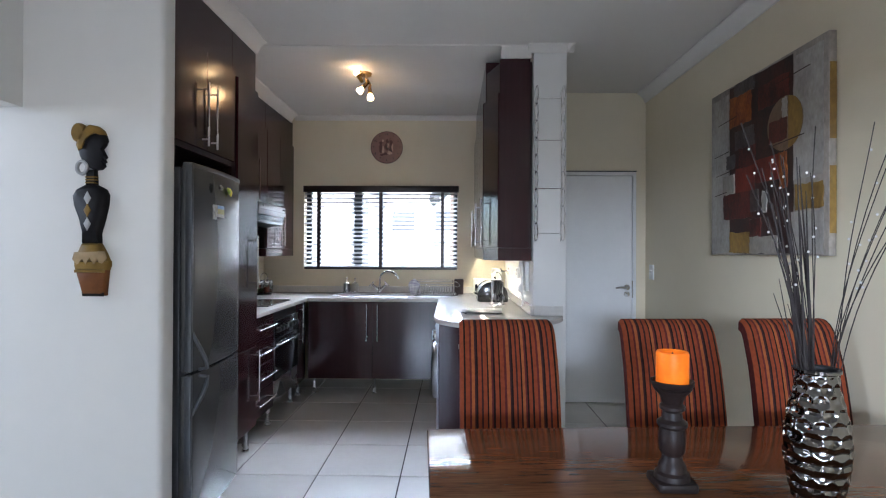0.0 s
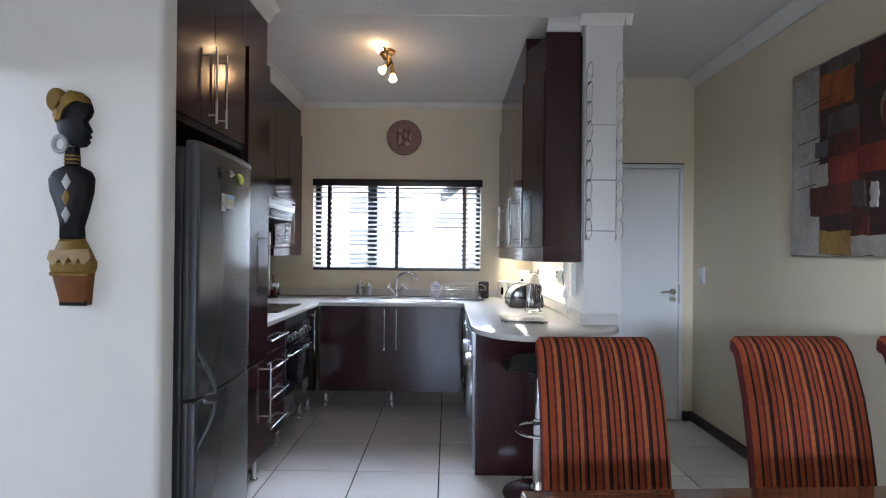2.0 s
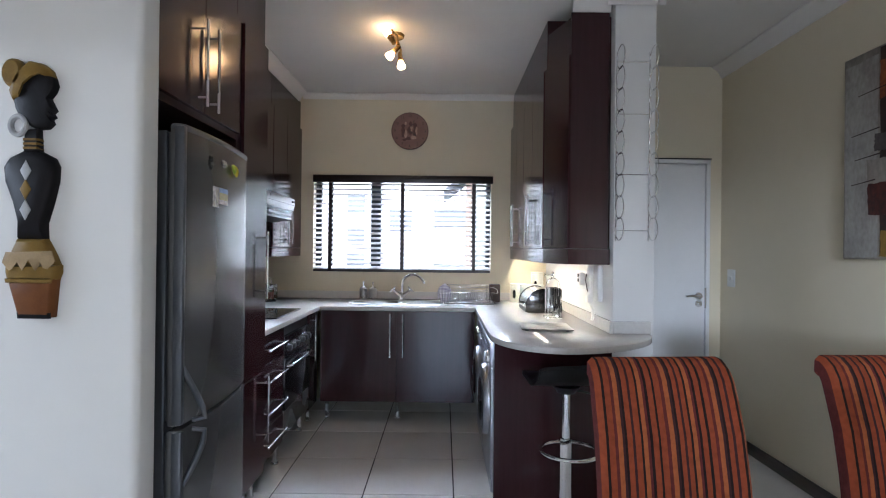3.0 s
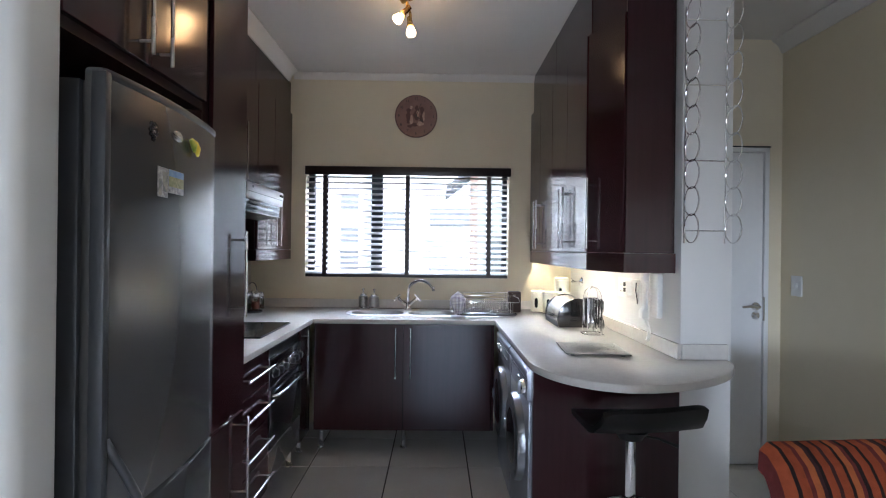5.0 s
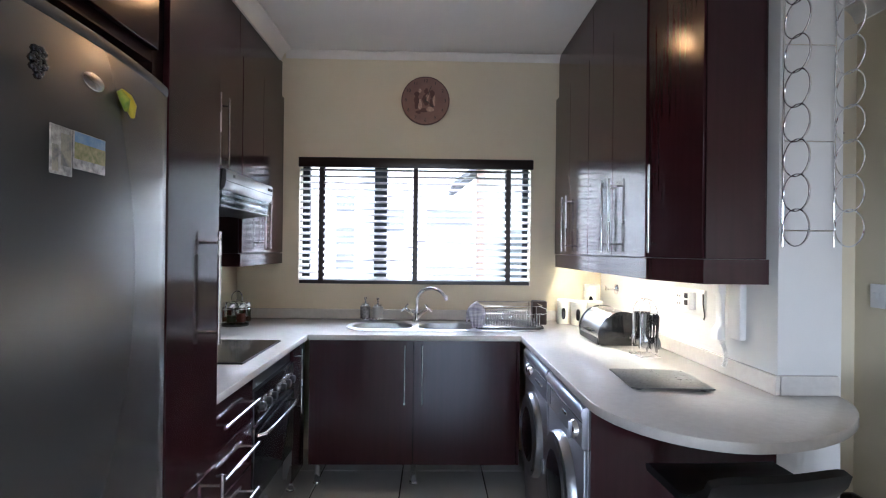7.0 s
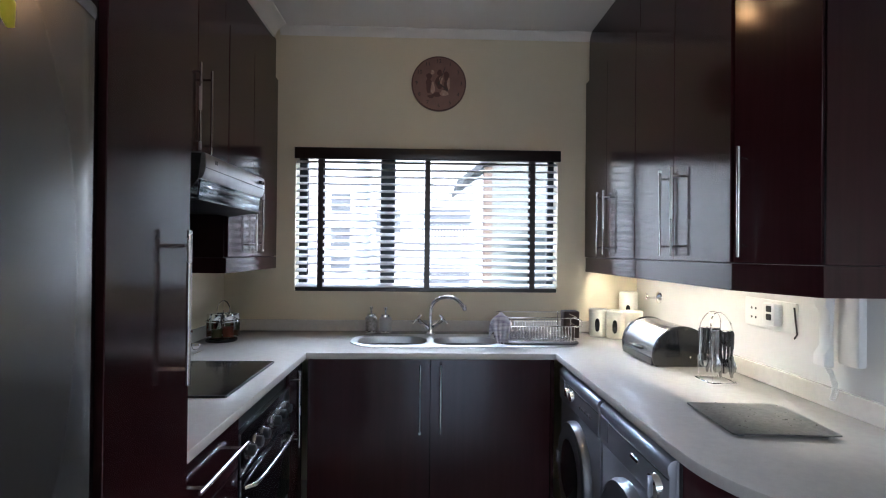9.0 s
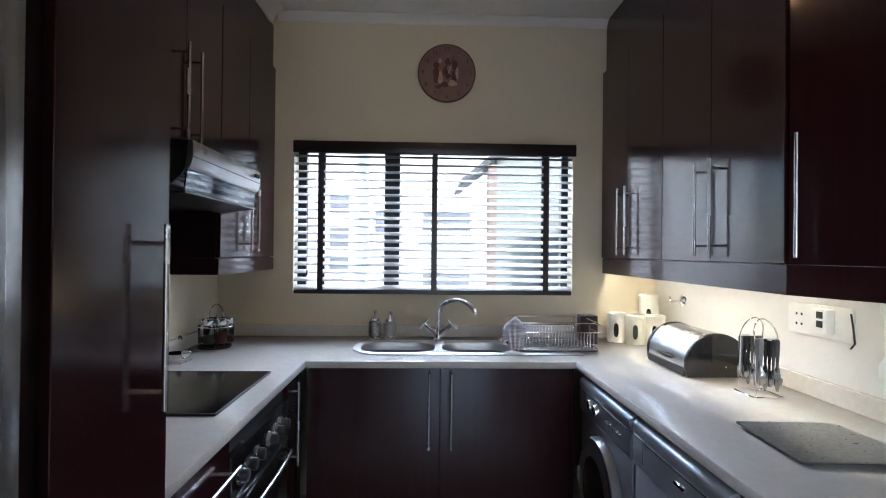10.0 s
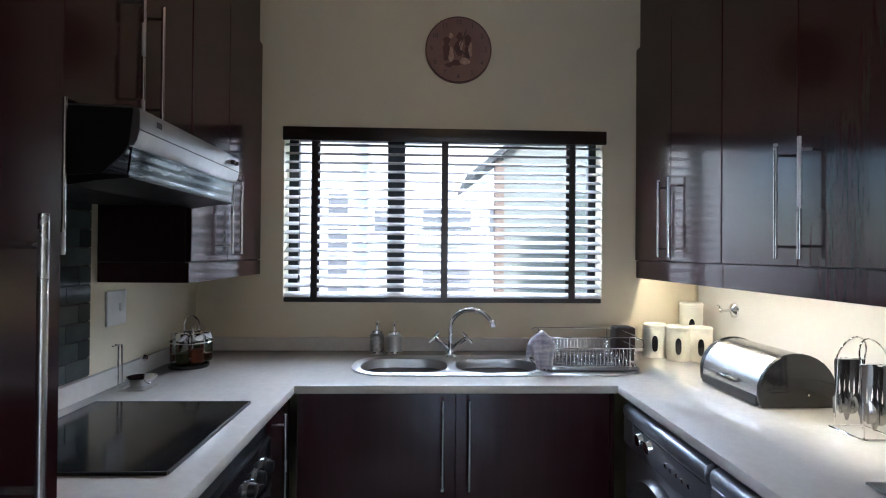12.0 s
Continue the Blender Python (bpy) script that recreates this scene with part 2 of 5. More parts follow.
structure("wall_dining_west", join(box(-2.72, -2.566, -0.2, 5.53, 1.945, CEILING), box(-2.72, -2.566, -0.2, 1.2, 0, 1.945)), WHITE_WALL,
          "white painted wall with a wide low-headed opening", "wall")
structure("wall_lounge_west", join(box(-5.6, -5.4, -0.2, 3.7, 0, CEILING), box(-5.6, -5.4, 5.3, 5.53, 0, CEILING), box(-5.6, -5.4, 3.7, 5.3, 0, 1.8), box(-5.6, -5.4, 3.7, 5.3, 2.5, CEILING)), WHITE_WALL, "white painted lounge wall", "wall")
# out of view; jambs set to keep lamp light off partition and near east wall
structure("wall_south", join(box(-5.6, -1.70, -0.2, 0.0, 0, CEILING), box(-0.20, 1.2, -0.2, 0.0, 0, CEILING), box(-1.70, -0.20, -0.2, 0.0, 2.15, CEILING)), WHITE_WALL,
          "unseen white wall with its patio opening narrowed to trim the daylight", "wall")
structure("ceiling", join(box(-5.6, 1.2, -0.2, 6.85, CEILING, CEILING + 0.1), box(-2.86, 1.2, 6.85, BACK + 0.2, CEILING, CEILING + 0.1)), CEIL, "flat off-white painted ceiling", "ceiling")
structure("floor", box(-5.6, 1.2, -0.2, BACK + 0.2, -0.1, -0.006), GROUT, "pale ceramic tiled floor with dark grout", "floor")
structure("trim_ceiling_joint", box(-1.99, RIGHT, 6.84, 6.87, CEILING - 0.006, CEILING, 0.002), CEIL, "painted cover strip on the ceiling", "trim")


def cornice(name, p, q, inward, size=1.0):
    """Plaster cove between two points along a wall, standing out towards inward."""
    d = 0.075
    prof = [(0, 0), (0, -0.085), (0.012, -0.085), (0.018, -0.07), (0.03, -0.045), (0.05, -0.024), (0.068, -0.014), (d, -0.010), (d, 0)]
    prof = [(a * size, b * size) for a, b in prof]
    p, q, w = Vector((*p, CEILING - 0.001)), Vector((*q, CEILING - 0.001)), Vector((*inward, 0))
    bm = bmesh.new()
    rows = [[bm.verts.new(e + w * a + Vector((0, 0, b))) for a, b in prof] for e in (p, q)]
    for k in range(len(prof)):
        j = (k + 1) % len(prof)
        bm.faces.new((rows[0][k], rows[0][j], rows[1][j], rows[1][k]))
    bm.faces.new(rows[0])
    bm.faces.new(rows[1][::-1])
    bmesh.ops.recalc_face_normals(bm, faces=bm.faces)
    for f in bm.faces:
        f.smooth = len(f.verts) == 4
    return structure(name, bm, CEIL, "moulded white plaster cornice", "cornice")


cornice("trim_cornice_back", (-2.34, BACK), (-0.44, BACK), (0, -1), 0.55)
cornice("trim_cornice_pillar_end", (RIGHT - 0.04, 6.85), (0.119, 6.85), (0, -1), 0.62)
cornice("trim_cornice_pillar_passage", (0.072, 6.805), (0.072, DY), (1, 0), 0.62)
cornice("trim_cornice_east", (1.0, 0.0), (1.0, DY), (-1, 0))
cornice("trim_cornice_partition", (-2.566, 5.53), (-1.875, 5.53), (0, -1))
cornice("trim_cornice_partition_end", (-1.95, 5.455), (-1.95, 5.645), (1, 0))
cornice("trim_cornice_cabinets_west", (-2.02, 5.69), (-2.02, 6.775), (1, 0))
cornice("trim_cornice_uppers_west", (-2.365, 6.775), (-2.365, 8.65), (1, 0))
cornice("trim_cornice_uppers_end", (-0.37, 6.91), (-0.16, 6.91), (0, -1), 0.8)
structure("baseboard_east", box(0.982, 1.0, 0.0, DY - 0.001, 0, 0.075, 0.004, 2), SKIRT, "dark stained timber skirting board", "skirting")
structure("baseboard_passage", box(0.917, 0.982, DY - 0.018, DY, 0, 0.075, 0.003), SKIRT, "dark stained timber skirting board", "skirting")

# passage door
door = thing("door_1", "closed white flush door with steel lever handle", "door", ((DX0 + DX1) / 2, DY, 0), kind="structure")
part("frame", join(box(DX0 - 0.03, DX0, DY - 0.012, DY + 0.15, 0, 2.03, 0.003), box(DX1, DX1 + 0.03, DY - 0.012, DY + 0.15, 0, 2.03, 0.003),
                   box(DX0 - 0.03, DX1 + 0.03, DY - 0.012, DY + 0.15, 2.005, 2.035, 0.003)), WHITE_DOOR, door)
leaf = part("leaf", box(DX0 + 0.003, DX1 - 0.003, DY + 0.002, DY + 0.042, 0.008, 2.002, 0.002), WHITE_DOOR, door)
part("rose", tube([(0.837, DY + 0.003, 1.02), (0.837, DY - 0.008, 1.02)], 0.026, 20), STEEL, leaf, "round steel rose")
part("lever", tube([(0.837, DY - 0.002, 1.02), (0.837, DY - 0.045, 1.02), (0.822, DY - 0.052, 1.021), (0.772, DY - 0.052, 1.024), (0.727, DY - 0.050, 1.018)], [0.010, 0.010, 0.010, 0.009, 0.007], 12), STEEL, leaf, "steel lever handle")
part("key_rose", join(tube([(0.837, DY + 0.003, 0.962), (0.837, DY - 0.007, 0.962)], 0.025, 20), box(0.834, 0.840, DY - 0.009, DY - 0.006, 0.95, 0.974)), STEEL, leaf, "round steel keyhole rose")
part("latch_plate", box(DX1 - 0.004, DX1 + 0.004, DY - 0.014, DY + 0.01, 0.93, 1.08), STEEL, door, "steel strike plate")
structure("trim_door_head", box(DX0 - 0.03, DX1 + 0.03, DY - 0.022, DY - 0.0125, 2.035, 2.043), FRAME_ALU, "thin dark line over the door head", "trim")

# kitchen window: charcoal frame with two lights
win = thing("window_1", "charcoal aluminium window with two wide panes", "window", (-1.44, BACK + 0.1, WZ0), kind="structure")
fy0, fy1 = BACK + 0.10, BACK + 0.15
part("window_frame", join(box(WX0, WX0 + 0.05, fy0, fy1, WZ0, WZ1, 0.003), box(WX1 - 0.04, WX1, fy0, fy1, WZ0, WZ1, 0.003), box(WX0 + 0.05, WX1 - 0.04, fy0, fy1, WZ0, WZ0 + 0.035, 0.003),
                          box(WX0 + 0.05, WX1 - 0.04, fy0, fy1, WZ1 - 0.04, WZ1, 0.003)), FRAME_ALU, win)
part("mullion", box(-1.735, -1.645, fy0 - 0.012, fy1, WZ0 + 0.035, WZ1 - 0.04, 0.003), FRAME_ALU, win)
for a, b in ((WX0 + 0.05, -1.735), (-1.645, WX1 - 0.04)):
    pane = part("pane", box(a, b, fy0 + 0.02, fy0 + 0.026, WZ0 + 0.035, WZ1 - 0.04), GLASS, win)
    pane.visible_shadow = False
part("window_sill", box(WX0, WX1, BACK + 0.002, fy0, WZ0 - 0.012, WZ0 + 0.004, 0.002), WHITE_DOOR, win, "white painted window sill")

# wooden venetian blind
blind = thing("venetian_blind", "dark timber venetian blind with open slats in the window", "blind", (-1.44, BACK, WZ0))
part("valance", box(WX0 - 0.002, WX1 + 0.013, BACK - 0.028, BACK - 0.012, 1.936, 2.003, 0.004, 2), BLIND, blind)
part("headrail", box(WX0 + 0.005, WX1 - 0.005, BACK - 0.010, BACK + 0.05, 1.95, 1.99, 0.002), BLIND, blind)
slat_mesh = finish("slat", moved(prism([(-0.025, 0.0), (-0.012, 0.0022), (0.0, 0.003), (0.012, 0.0022), (0.025, 0.0), (0.025, 0.0026), (0.012, 0.0048), (0.0, 0.0056), (-0.012, 0.0048), (-0.025, 0.0026)], "x", WX0 + 0.003, WX1 - 0.003),
                   pose(0, 0, 0, 23)), GLARE_SLAT)
for k in range(18):
    sl = new("slat", slat_mesh)
    sl.parent = blind
    sl.location = (1.44, 0.026, 0.034 + 0.0440 * k)
part("bottom_rail", box(WX0 + 0.004, WX1 - 0.004, BACK - 0.006, BACK + 0.05, 1.138, 1.162, 0.003), BLIND, blind)
for x in (-2.088, -1.442, -0.80):
    part("ladder_tape", join(box(x - 0.016, x + 0.016, BACK - 0.008, BACK - 0.0065, 1.15, 1.95), box(x - 0.016, x + 0.016, BACK + 0.053, BACK + 0.055, 1.16, 1.95)), BLIND, blind)
part("pull_cord", join(rod((-2.16, BACK - 0.01, 1.27), (-2.16, BACK - 0.01, 1.95), 0.0015, 6), lathe([(0, 0), (0.006, 0.004), (0.004, 0.03), (0, 0.032)], (-2.16, BACK - 0.01, 1.24), 10)), BLIND, blind)

# patio doors behind the walker
patio = thing("door_2", "wide glazed aluminium patio doors", "door", (-0.75, -0.1, 0), kind="structure")
for x in (-1.70, -0.975, -0.25):
    part("stile", box(x, x + 0.05, -0.12, -0.07, 0.04, 2.11, 0.002), FRAME_ALU, patio)
part("head", box(-1.70, -0.20, -0.12, -0.07, 2.11, 2.15, 0.002), FRAME_ALU, patio)
part("track", box(-1.70, -0.20, -0.12, -0.07, 0.0, 0.04, 0.002), FRAME_ALU, patio)


lounge = thing("window_2", "charcoal aluminium lounge window", "window", (-5.5, 4.5, 1.80), kind="structure")
part("window_frame", join(box(-5.52, -5.47, 3.7, 3.75, 1.80, 2.5, 0.002), box(-5.52, -5.47, 5.25, 5.3, 1.80, 2.5, 0.002), box(-5.52, -5.47, 3.75, 5.25, 1.80, 1.84, 0.002), box(-5.52, -5.47, 3.75, 5.25, 2.46, 2.5, 0.002)), FRAME_ALU, lounge)


# ---- cabinets ----
def bar(parent, p, q, off, r=0.0055):
    """A bar handle between p and q with two standoffs that reach back by off."""
    p, q, off = Vector(p), Vector(q), Vector(off)
    u = (q - p).normalized() * 0.035
    b = part("handle", join(rod(p, q, r, 12), rod(p + u, p + u + off, 0.0045, 8), rod(q - u, q - u + off, 0.0045, 8)), STEEL, parent, "brushed steel bar handle")
    return b


def west_front(cab, name, x, y0, y1, z0, z1, handle=None):
    """A door or drawer front that faces the room from the west side."""
    d = part(name, box(x - 0.018, x, y0 + 0.0015, y1 - 0.0015, z0 + 0.0015, z1 - 0.0015, 0.0015), WOOD, cab)
    if handle:
        (ya, za), (yb, zb) = handle
        bar(d, (x + 0.035, ya, za), (x + 0.035, yb, zb), (-0.035, 0, 0))
    return d


def leg(parent, x, y, h):
    part("leg", lathe([(0, 0), (0.024, 0), (0.025, 0.004), (0.022, 0.012), (0.0155, 0.014), (0.0155, h), (0, h)], (x, y, 0), 16), STEEL, parent, "brushed steel cabinet leg")


FX = -2.0
c = thing("fridge_top_cabinet", "dark mahogany two-door cabinet above the fridge", "cabinet", (-2.33, 6.05, 1.83))
part("body", box(LEFT + 0.002, FX - 0.02, 5.69, 6.40, 1.83, 2.385), WOOD_SIDE, c)
west_front(c, "door", FX, 5.70, 6.045, 1.855, 2.385, ((5.99, 1.87), (5.99, 2.20)))
west_front(c, "door", FX, 6.045, 6.395, 1.855, 2.385, ((6.09, 1.87), (6.09, 2.20)))
part("fascia", box(LEFT + 0.002, FX - 0.02, 5.69, 6.40, 2.386, 2.655, 0.001), WOOD, c)

c = thing("tall_cabinet", "tall dark mahogany pantry cabinet beside the fridge", "cabinet", (-2.33, 6.6, 0))
part("body", box(LEFT + 0.002, FX - 0.02, 6.402, 6.772, 0.16, 2.385), WOOD_SIDE, c)
part("end_panel", box(LEFT + 0.004, FX - 0.035, 6.402, 6.436, 0.0, 0.158), WOOD_SIDE, c)
west_front(c, "door", FX, 6.445, 6.772, 0.695, 2.385, ((6.69, 1.085), (6.69, 1.425)))
west_front(c, "door", FX, 6.445, 6.772, 0.165, 0.690, ((6.73, 0.335), (6.73, 0.675)))
part("fascia", box(LEFT + 0.002, FX - 0.02, 6.402, 6.772, 2.386, 2.655, 0.001), WOOD, c)
leg(c, -2.06, 6.74, 0.16)

BX = -2.03
c = thing("drawer_unit", "dark mahogany four-drawer base unit with bar handles", "cabinet", (-2.35, 7.0, 0))
part("body", box(LEFT + 0.002, BX - 0.02, 6.776, 7.196, 0.165, 0.868), WOOD_SIDE, c)
for z0, z1 in ((0.70, 0.866), (0.525, 0.697), (0.35, 0.522), (0.167, 0.347)):
    zh = (z0 + z1) / 2 if z0 > 0.69 else z1 - 0.085
    west_front(c, "drawer", BX, 6.778, 7.195, z0, z1, ((6.83, zh), (7.17, zh)))
leg(c, -2.10, 6.84, 0.165)
leg(c, -2.10, 7.27, 0.165)
c = thing("corner_base_unit", "narrow dark mahogany corner base cabinet", "cabinet", (-2.35, 7.93, 0))
part("body", box(LEFT + 0.002, BX - 0.02, 7.804, 8.06, 0.165, 0.868), WOOD_SIDE, c)
west_front(c, "door", BX, 7.806, 8.045, 0.167, 0.866, ((7.845, 0.52), (7.845, 0.85)))
leg(c, -2.115, 7.87, 0.165)
leg(c, -2.115, 8.10, 0.165)

# built-in oven under the hob
o = thing("oven", "built-in black glass oven with steel knobs under the counter", "oven", (-2.35, 7.5, 0.35))
part("body", box(LEFT + 0.05, BX - 0.02, 7.20, 7.80, 0.36, 0.866), BLACK_SATIN, o)
part("control_panel", box(BX - 0.02, BX + 0.004, 7.203, 7.797, 0.66, 0.80, 0.004, 2), BLACK_GLOSS, o)
od = part("door", box(BX - 0.02, BX + 0.008, 7.203, 7.797, 0.352, 0.655, 0.006, 2), BLACK_GLOSS, o, "black glass oven door")
part("handle", tube([(BX + 0.006, 7.24, 0.615), (BX + 0.035, 7.26, 0.618), (BX + 0.045, 7.36, 0.622), (BX + 0.048, 7.50, 0.624), (BX + 0.045, 7.64, 0.622), (BX + 0.035, 7.74, 0.618), (BX + 0.006, 7.76, 0.615)], 0.0065, 12), STEEL, od, "curved steel oven handle")
for y in (7.27, 7.35, 7.43, 7.57, 7.65, 7.73):
    k = part("knob", tube([(BX + 0.003, y, 0.725), (BX + 0.008, y, 0.725), (BX + 0.010, y, 0.725), (BX + 0.028, y, 0.725), (BX + 0.030, y, 0.725)], [0.027, 0.027, 0.020, 0.018, 0.014], 20), BLACK_SATIN, o)
    part("knob_ring", tube([(BX + 0.004, y, 0.725), (BX + 0.011, y, 0.725)], 0.0275, 20), CHROME, k, "chrome knob ring")
p = thing("oven_plinth", "brushed steel ventilation panel below the oven", "panel", (-2.04, 7.5, 0.2))
part("panel", box(BX - 0.02, BX, 7.203, 7.797, 0.19, 0.345, 0.002), STEEL, p)
part("shelf", box(LEFT + 0.05, BX - 0.021, 7.20, 7.80, 0.30, 0.355), WOOD_SIDE, p)

# sink cabinet on the back wall
SY = 8.05
c = thing("sink_cabinet", "dark mahogany two-door sink base cabinet on steel legs", "cabinet", (-1.42, 8.4, 0))
part("body", box(-2.008, -0.822, SY + 0.02, BACK - 0.002, 0.165, 0.868), WOOD_SIDE, c)
for x0, x1, hx in ((-2.005, -1.4215, -1.47), (-1.4205, -0.84, -1.372)):
    d = part("door", box(x0, x1, SY, SY + 0.018, 0.167, 0.866, 0.0015), WOOD, c)
    bar(d, (hx, SY - 0.035, 0.515), (hx, SY - 0.035, 0.845), (0, 0.035, 0))
leg(c, -1.422, 8.20, 0.165)
leg(c, -1.985, 8.20, 0.165)
part("filler", box(-0.838, -0.822, SY, SY + 0.018, 0.167, 0.866, 0.001), WOOD, c)

# washing machines under the east counter
def washer(y0, y1, label, group, dryer=False):
    w = thing("washing_machine", label, "washing machine", (-0.5, (y0 + y1) / 2, 0), group)
    x, yc = -0.80, (y0 + y1) / 2
    body = part("body", box(x + 0.012, -0.22, y0, y1, 0.015, 0.842, 0.006, 2), WASHER, w)
    part("front_panel", box(x, x + 0.012, y0 + 0.004, y1 - 0.004, 0.09, 0.695, 0.004, 2), WASHER, w)
    nose = [(x - 0.006 + 0.026 * (1 - math.cos(a)) - 0.010 * math.sin(2 * a), 0.798 + 0.047 * math.sin(a)) for a in [radians(v) for v in range(0, 91, 10)]]
    part("control_panel", prism([(x + 0.020, 0.70), (x - 0.004, 0.70), (x - 0.008, 0.712)] + nose, "y", y0 + 0.004, y1 - 0.004, 0.002, smooth=True), WASHER, w, "rounded silver control panel")
    part("panel_groove", box(x - 0.0085, x - 0.005, y0 + 0.006, y1 - 0.006, 0.789, 0.7925), SEAL, w)
    part("kick_panel", box(x + 0.004, x + 0.012, y0 + 0.006, y1 - 0.006, 0.02, 0.086, 0.002), WASHER, w)
    dd = part("porthole_door", tube([(x + 0.004, yc, 0.462), (x - 0.018, yc, 0.462), (x - 0.034, yc, 0.462), (x - 0.040, yc, 0.462), (x - 0.030, yc, 0.462)], [0.205, 0.205, 0.197, 0.182, 0.165], 40), RING, w, "silver porthole ring")
    part("door_glass", tube([(x - 0.030, yc, 0.462), (x - 0.026, yc, 0.462), (x - 0.046, yc, 0.462), (x - 0.050, yc, 0.462)], [0.165, 0.163, 0.11, 0.03], 32), BLACK_GLOSS, dd, "dark bulging porthole glass")
    part("door_latch", box(x - 0.046, x - 0.030, yc + 0.165, yc + 0.195, 0.43, 0.49, 0.006, 2), WASHER, dd)
    if dryer:
        part("dial", tube([(x - 0.004, y0 + 0.075, 0.748), (x - 0.022, y0 + 0.075, 0.745), (x - 0.026, y0 + 0.075, 0.745)], [0.036, 0.033, 0.024], 24), CHROME, w, "large silver dial")
        part("dial_grip", box(x - 0.036, x - 0.024, y0 + 0.070, y0 + 0.080, 0.715, 0.775, 0.003, 2), WASHER, w)
        part("badge", box(x - 0.010, x - 0.005, yc - 0.07, yc - 0.01, 0.752, 0.764, 0.002), CHROME, w, "small silver badge")
    for dy in () if dryer else (0.13, 0.06):
        part("dial", tube([(x - 0.004, yc + dy, 0.76), (x - 0.020, yc + dy, 0.757), (x - 0.022, yc + dy, 0.757)], [0.024, 0.021, 0.015], 20), CHROME, w, "silver dial")
    for k in range(0 if dryer else 5):
        part("button", tube([(x - 0.004, yc - 0.06 - 0.035 * k, 0.75), (x - 0.013, yc - 0.06 - 0.035 * k, 0.748)], 0.007, 10), CHROME, w)
    part("drawer", box(x - 0.011, x - 0.005, yc + 0.19, y1 - 0.012, 0.72, 0.80, 0.003), WASHER, w)
    for yy in (y0 + 0.05, y1 - 0.05):
        part("foot", lathe([(0, 0), (0.02, 0), (0.02, 0.02), (0, 0.02)], (x + 0.06, yy, 0), 12), BLACK_SATIN, w)
    return w


washer(7.436, 8.0, "dark silver front-loading washing machine under the counter", "laundry machines")
washer(6.872, 7.418, "dark silver tumble dryer beside the peninsula panel", "laundry machines", True)
solid("peninsula_panel", box(-0.785, RIGHT - 0.002, 6.845, 6.867, 0.0, 0.868, 0.0015), WOOD, "dark mahogany end panel below the rounded counter", "panel")

# worktop: one U-shaped slab with a rounded bar end
edge = [(LEFT + 0.001, 6.776), (-2.01, 6.776), (-2.01, 8.022), (-0.82, 8.022), (-0.82, 6.86)]
edge += [(-0.50 - 0.32 * math.cos(a), 6.80 - 0.404 * math.sin(a)) for a in [radians(v) for v in range(6, 91, 7)]]
edge += [(-0.485 + 0.535 * math.sin(a) ** 1.18, 6.846 - 0.45 * max(0.0, math.cos(a)) ** 1.18) for a in [radians(v) for v in range(6, 91, 6)]]
edge += [(RIGHT - 0.002, 6.846), (RIGHT - 0.002, BACK - 0.001), (LEFT + 0.001, BACK - 0.001)]
top = prism(edge, "z", 0.869, 0.90, 0.004, 2)
solid("worktop", top, COUNTER, "off-white polished quartz worktop with a rounded bar end", "countertop")
up = thing("upstand", "low off-white quartz upstand along the walls", "upstand", (-1.4, 8.7, 0.9))
part("back_strip", box(LEFT + 0.002, RIGHT - 0.002, BACK - 0.020, BACK - 0.001, 0.9, 0.965, 0.002), COUNTER, up)
part("west_strip", box(LEFT + 0.001, LEFT + 0.020, 6.778, BACK - 0.021, 0.9, 0.965, 0.002), COUNTER, up)
part("east_strip", box(RIGHT - 0.020, RIGHT - 0.001, 6.83, BACK - 0.021, 0.9, 0.965, 0.002), COUNTER, up)
part("pillar_strip", box(RIGHT + 0.0, 0.050, 6.829, 6.849, 0.9, 0.965, 0.002), COUNTER, up)

# wall cabinets, west side
UX = -2.345
def upper_west(label, y0, y1, z0, doors, pelmet):
    c = thing("wall_cabinet", label, "cabinet", (-2.5, (y0 + y1) / 2, z0), "west wall cabinets")
    part("body", box(LEFT + 0.002, UX - 0.019, y0, y1, z0, 2.405), WOOD_SIDE, c)
    for a, b, hy, hz in doors:
        west_front(c, "door", UX, a, b, z0 + 0.002, 2.405, ((hy, hz), (hy, hz + 0.335)))
    part("fascia", box(LEFT + 0.002, UX - 0.02, y0, y1, 2.406, 2.655, 0.001), WOOD, c)
    if pelmet:
        part("pelmet", box(LEFT + 0.002, UX - 0.006, y0, y1, 1.275, z0 - 0.001, 0.001), WOOD, c)
    return c


upper_west("dark mahogany wall cabinet beside the tall unit", 6.776, 7.276, 1.345, [(6.778, 7.275, 7.235, 1.375)], True)
upper_west("dark mahogany two-door wall cabinet above the extractor hood", 7.279, 7.925, 1.72, [(7.281, 7.60, 7.545, 1.76), (7.601, 7.923, 7.65, 1.76)], False)
upper_west("dark mahogany two-door wall cabinet next to the window", 7.928, 8.718, 1.345, [(7.93, 8.27, 8.22, 1.375), (8.271, 8.70, 8.325, 1.375)], True)

# wall cabinets, east side
EX = -0.475
def east_door(cab, y0, y1, z0, z1, hy):
    d = part("door", box(EX, EX + 0.018, y0 + 0.0015, y1 - 0.0015, z0, z1 - 0.001, 0.0015), WOOD, cab)
    bar(d, (EX - 0.035, hy, z0 + 0.02), (EX - 0.035, hy, z0 + 0.36), (0.035, 0, 0))


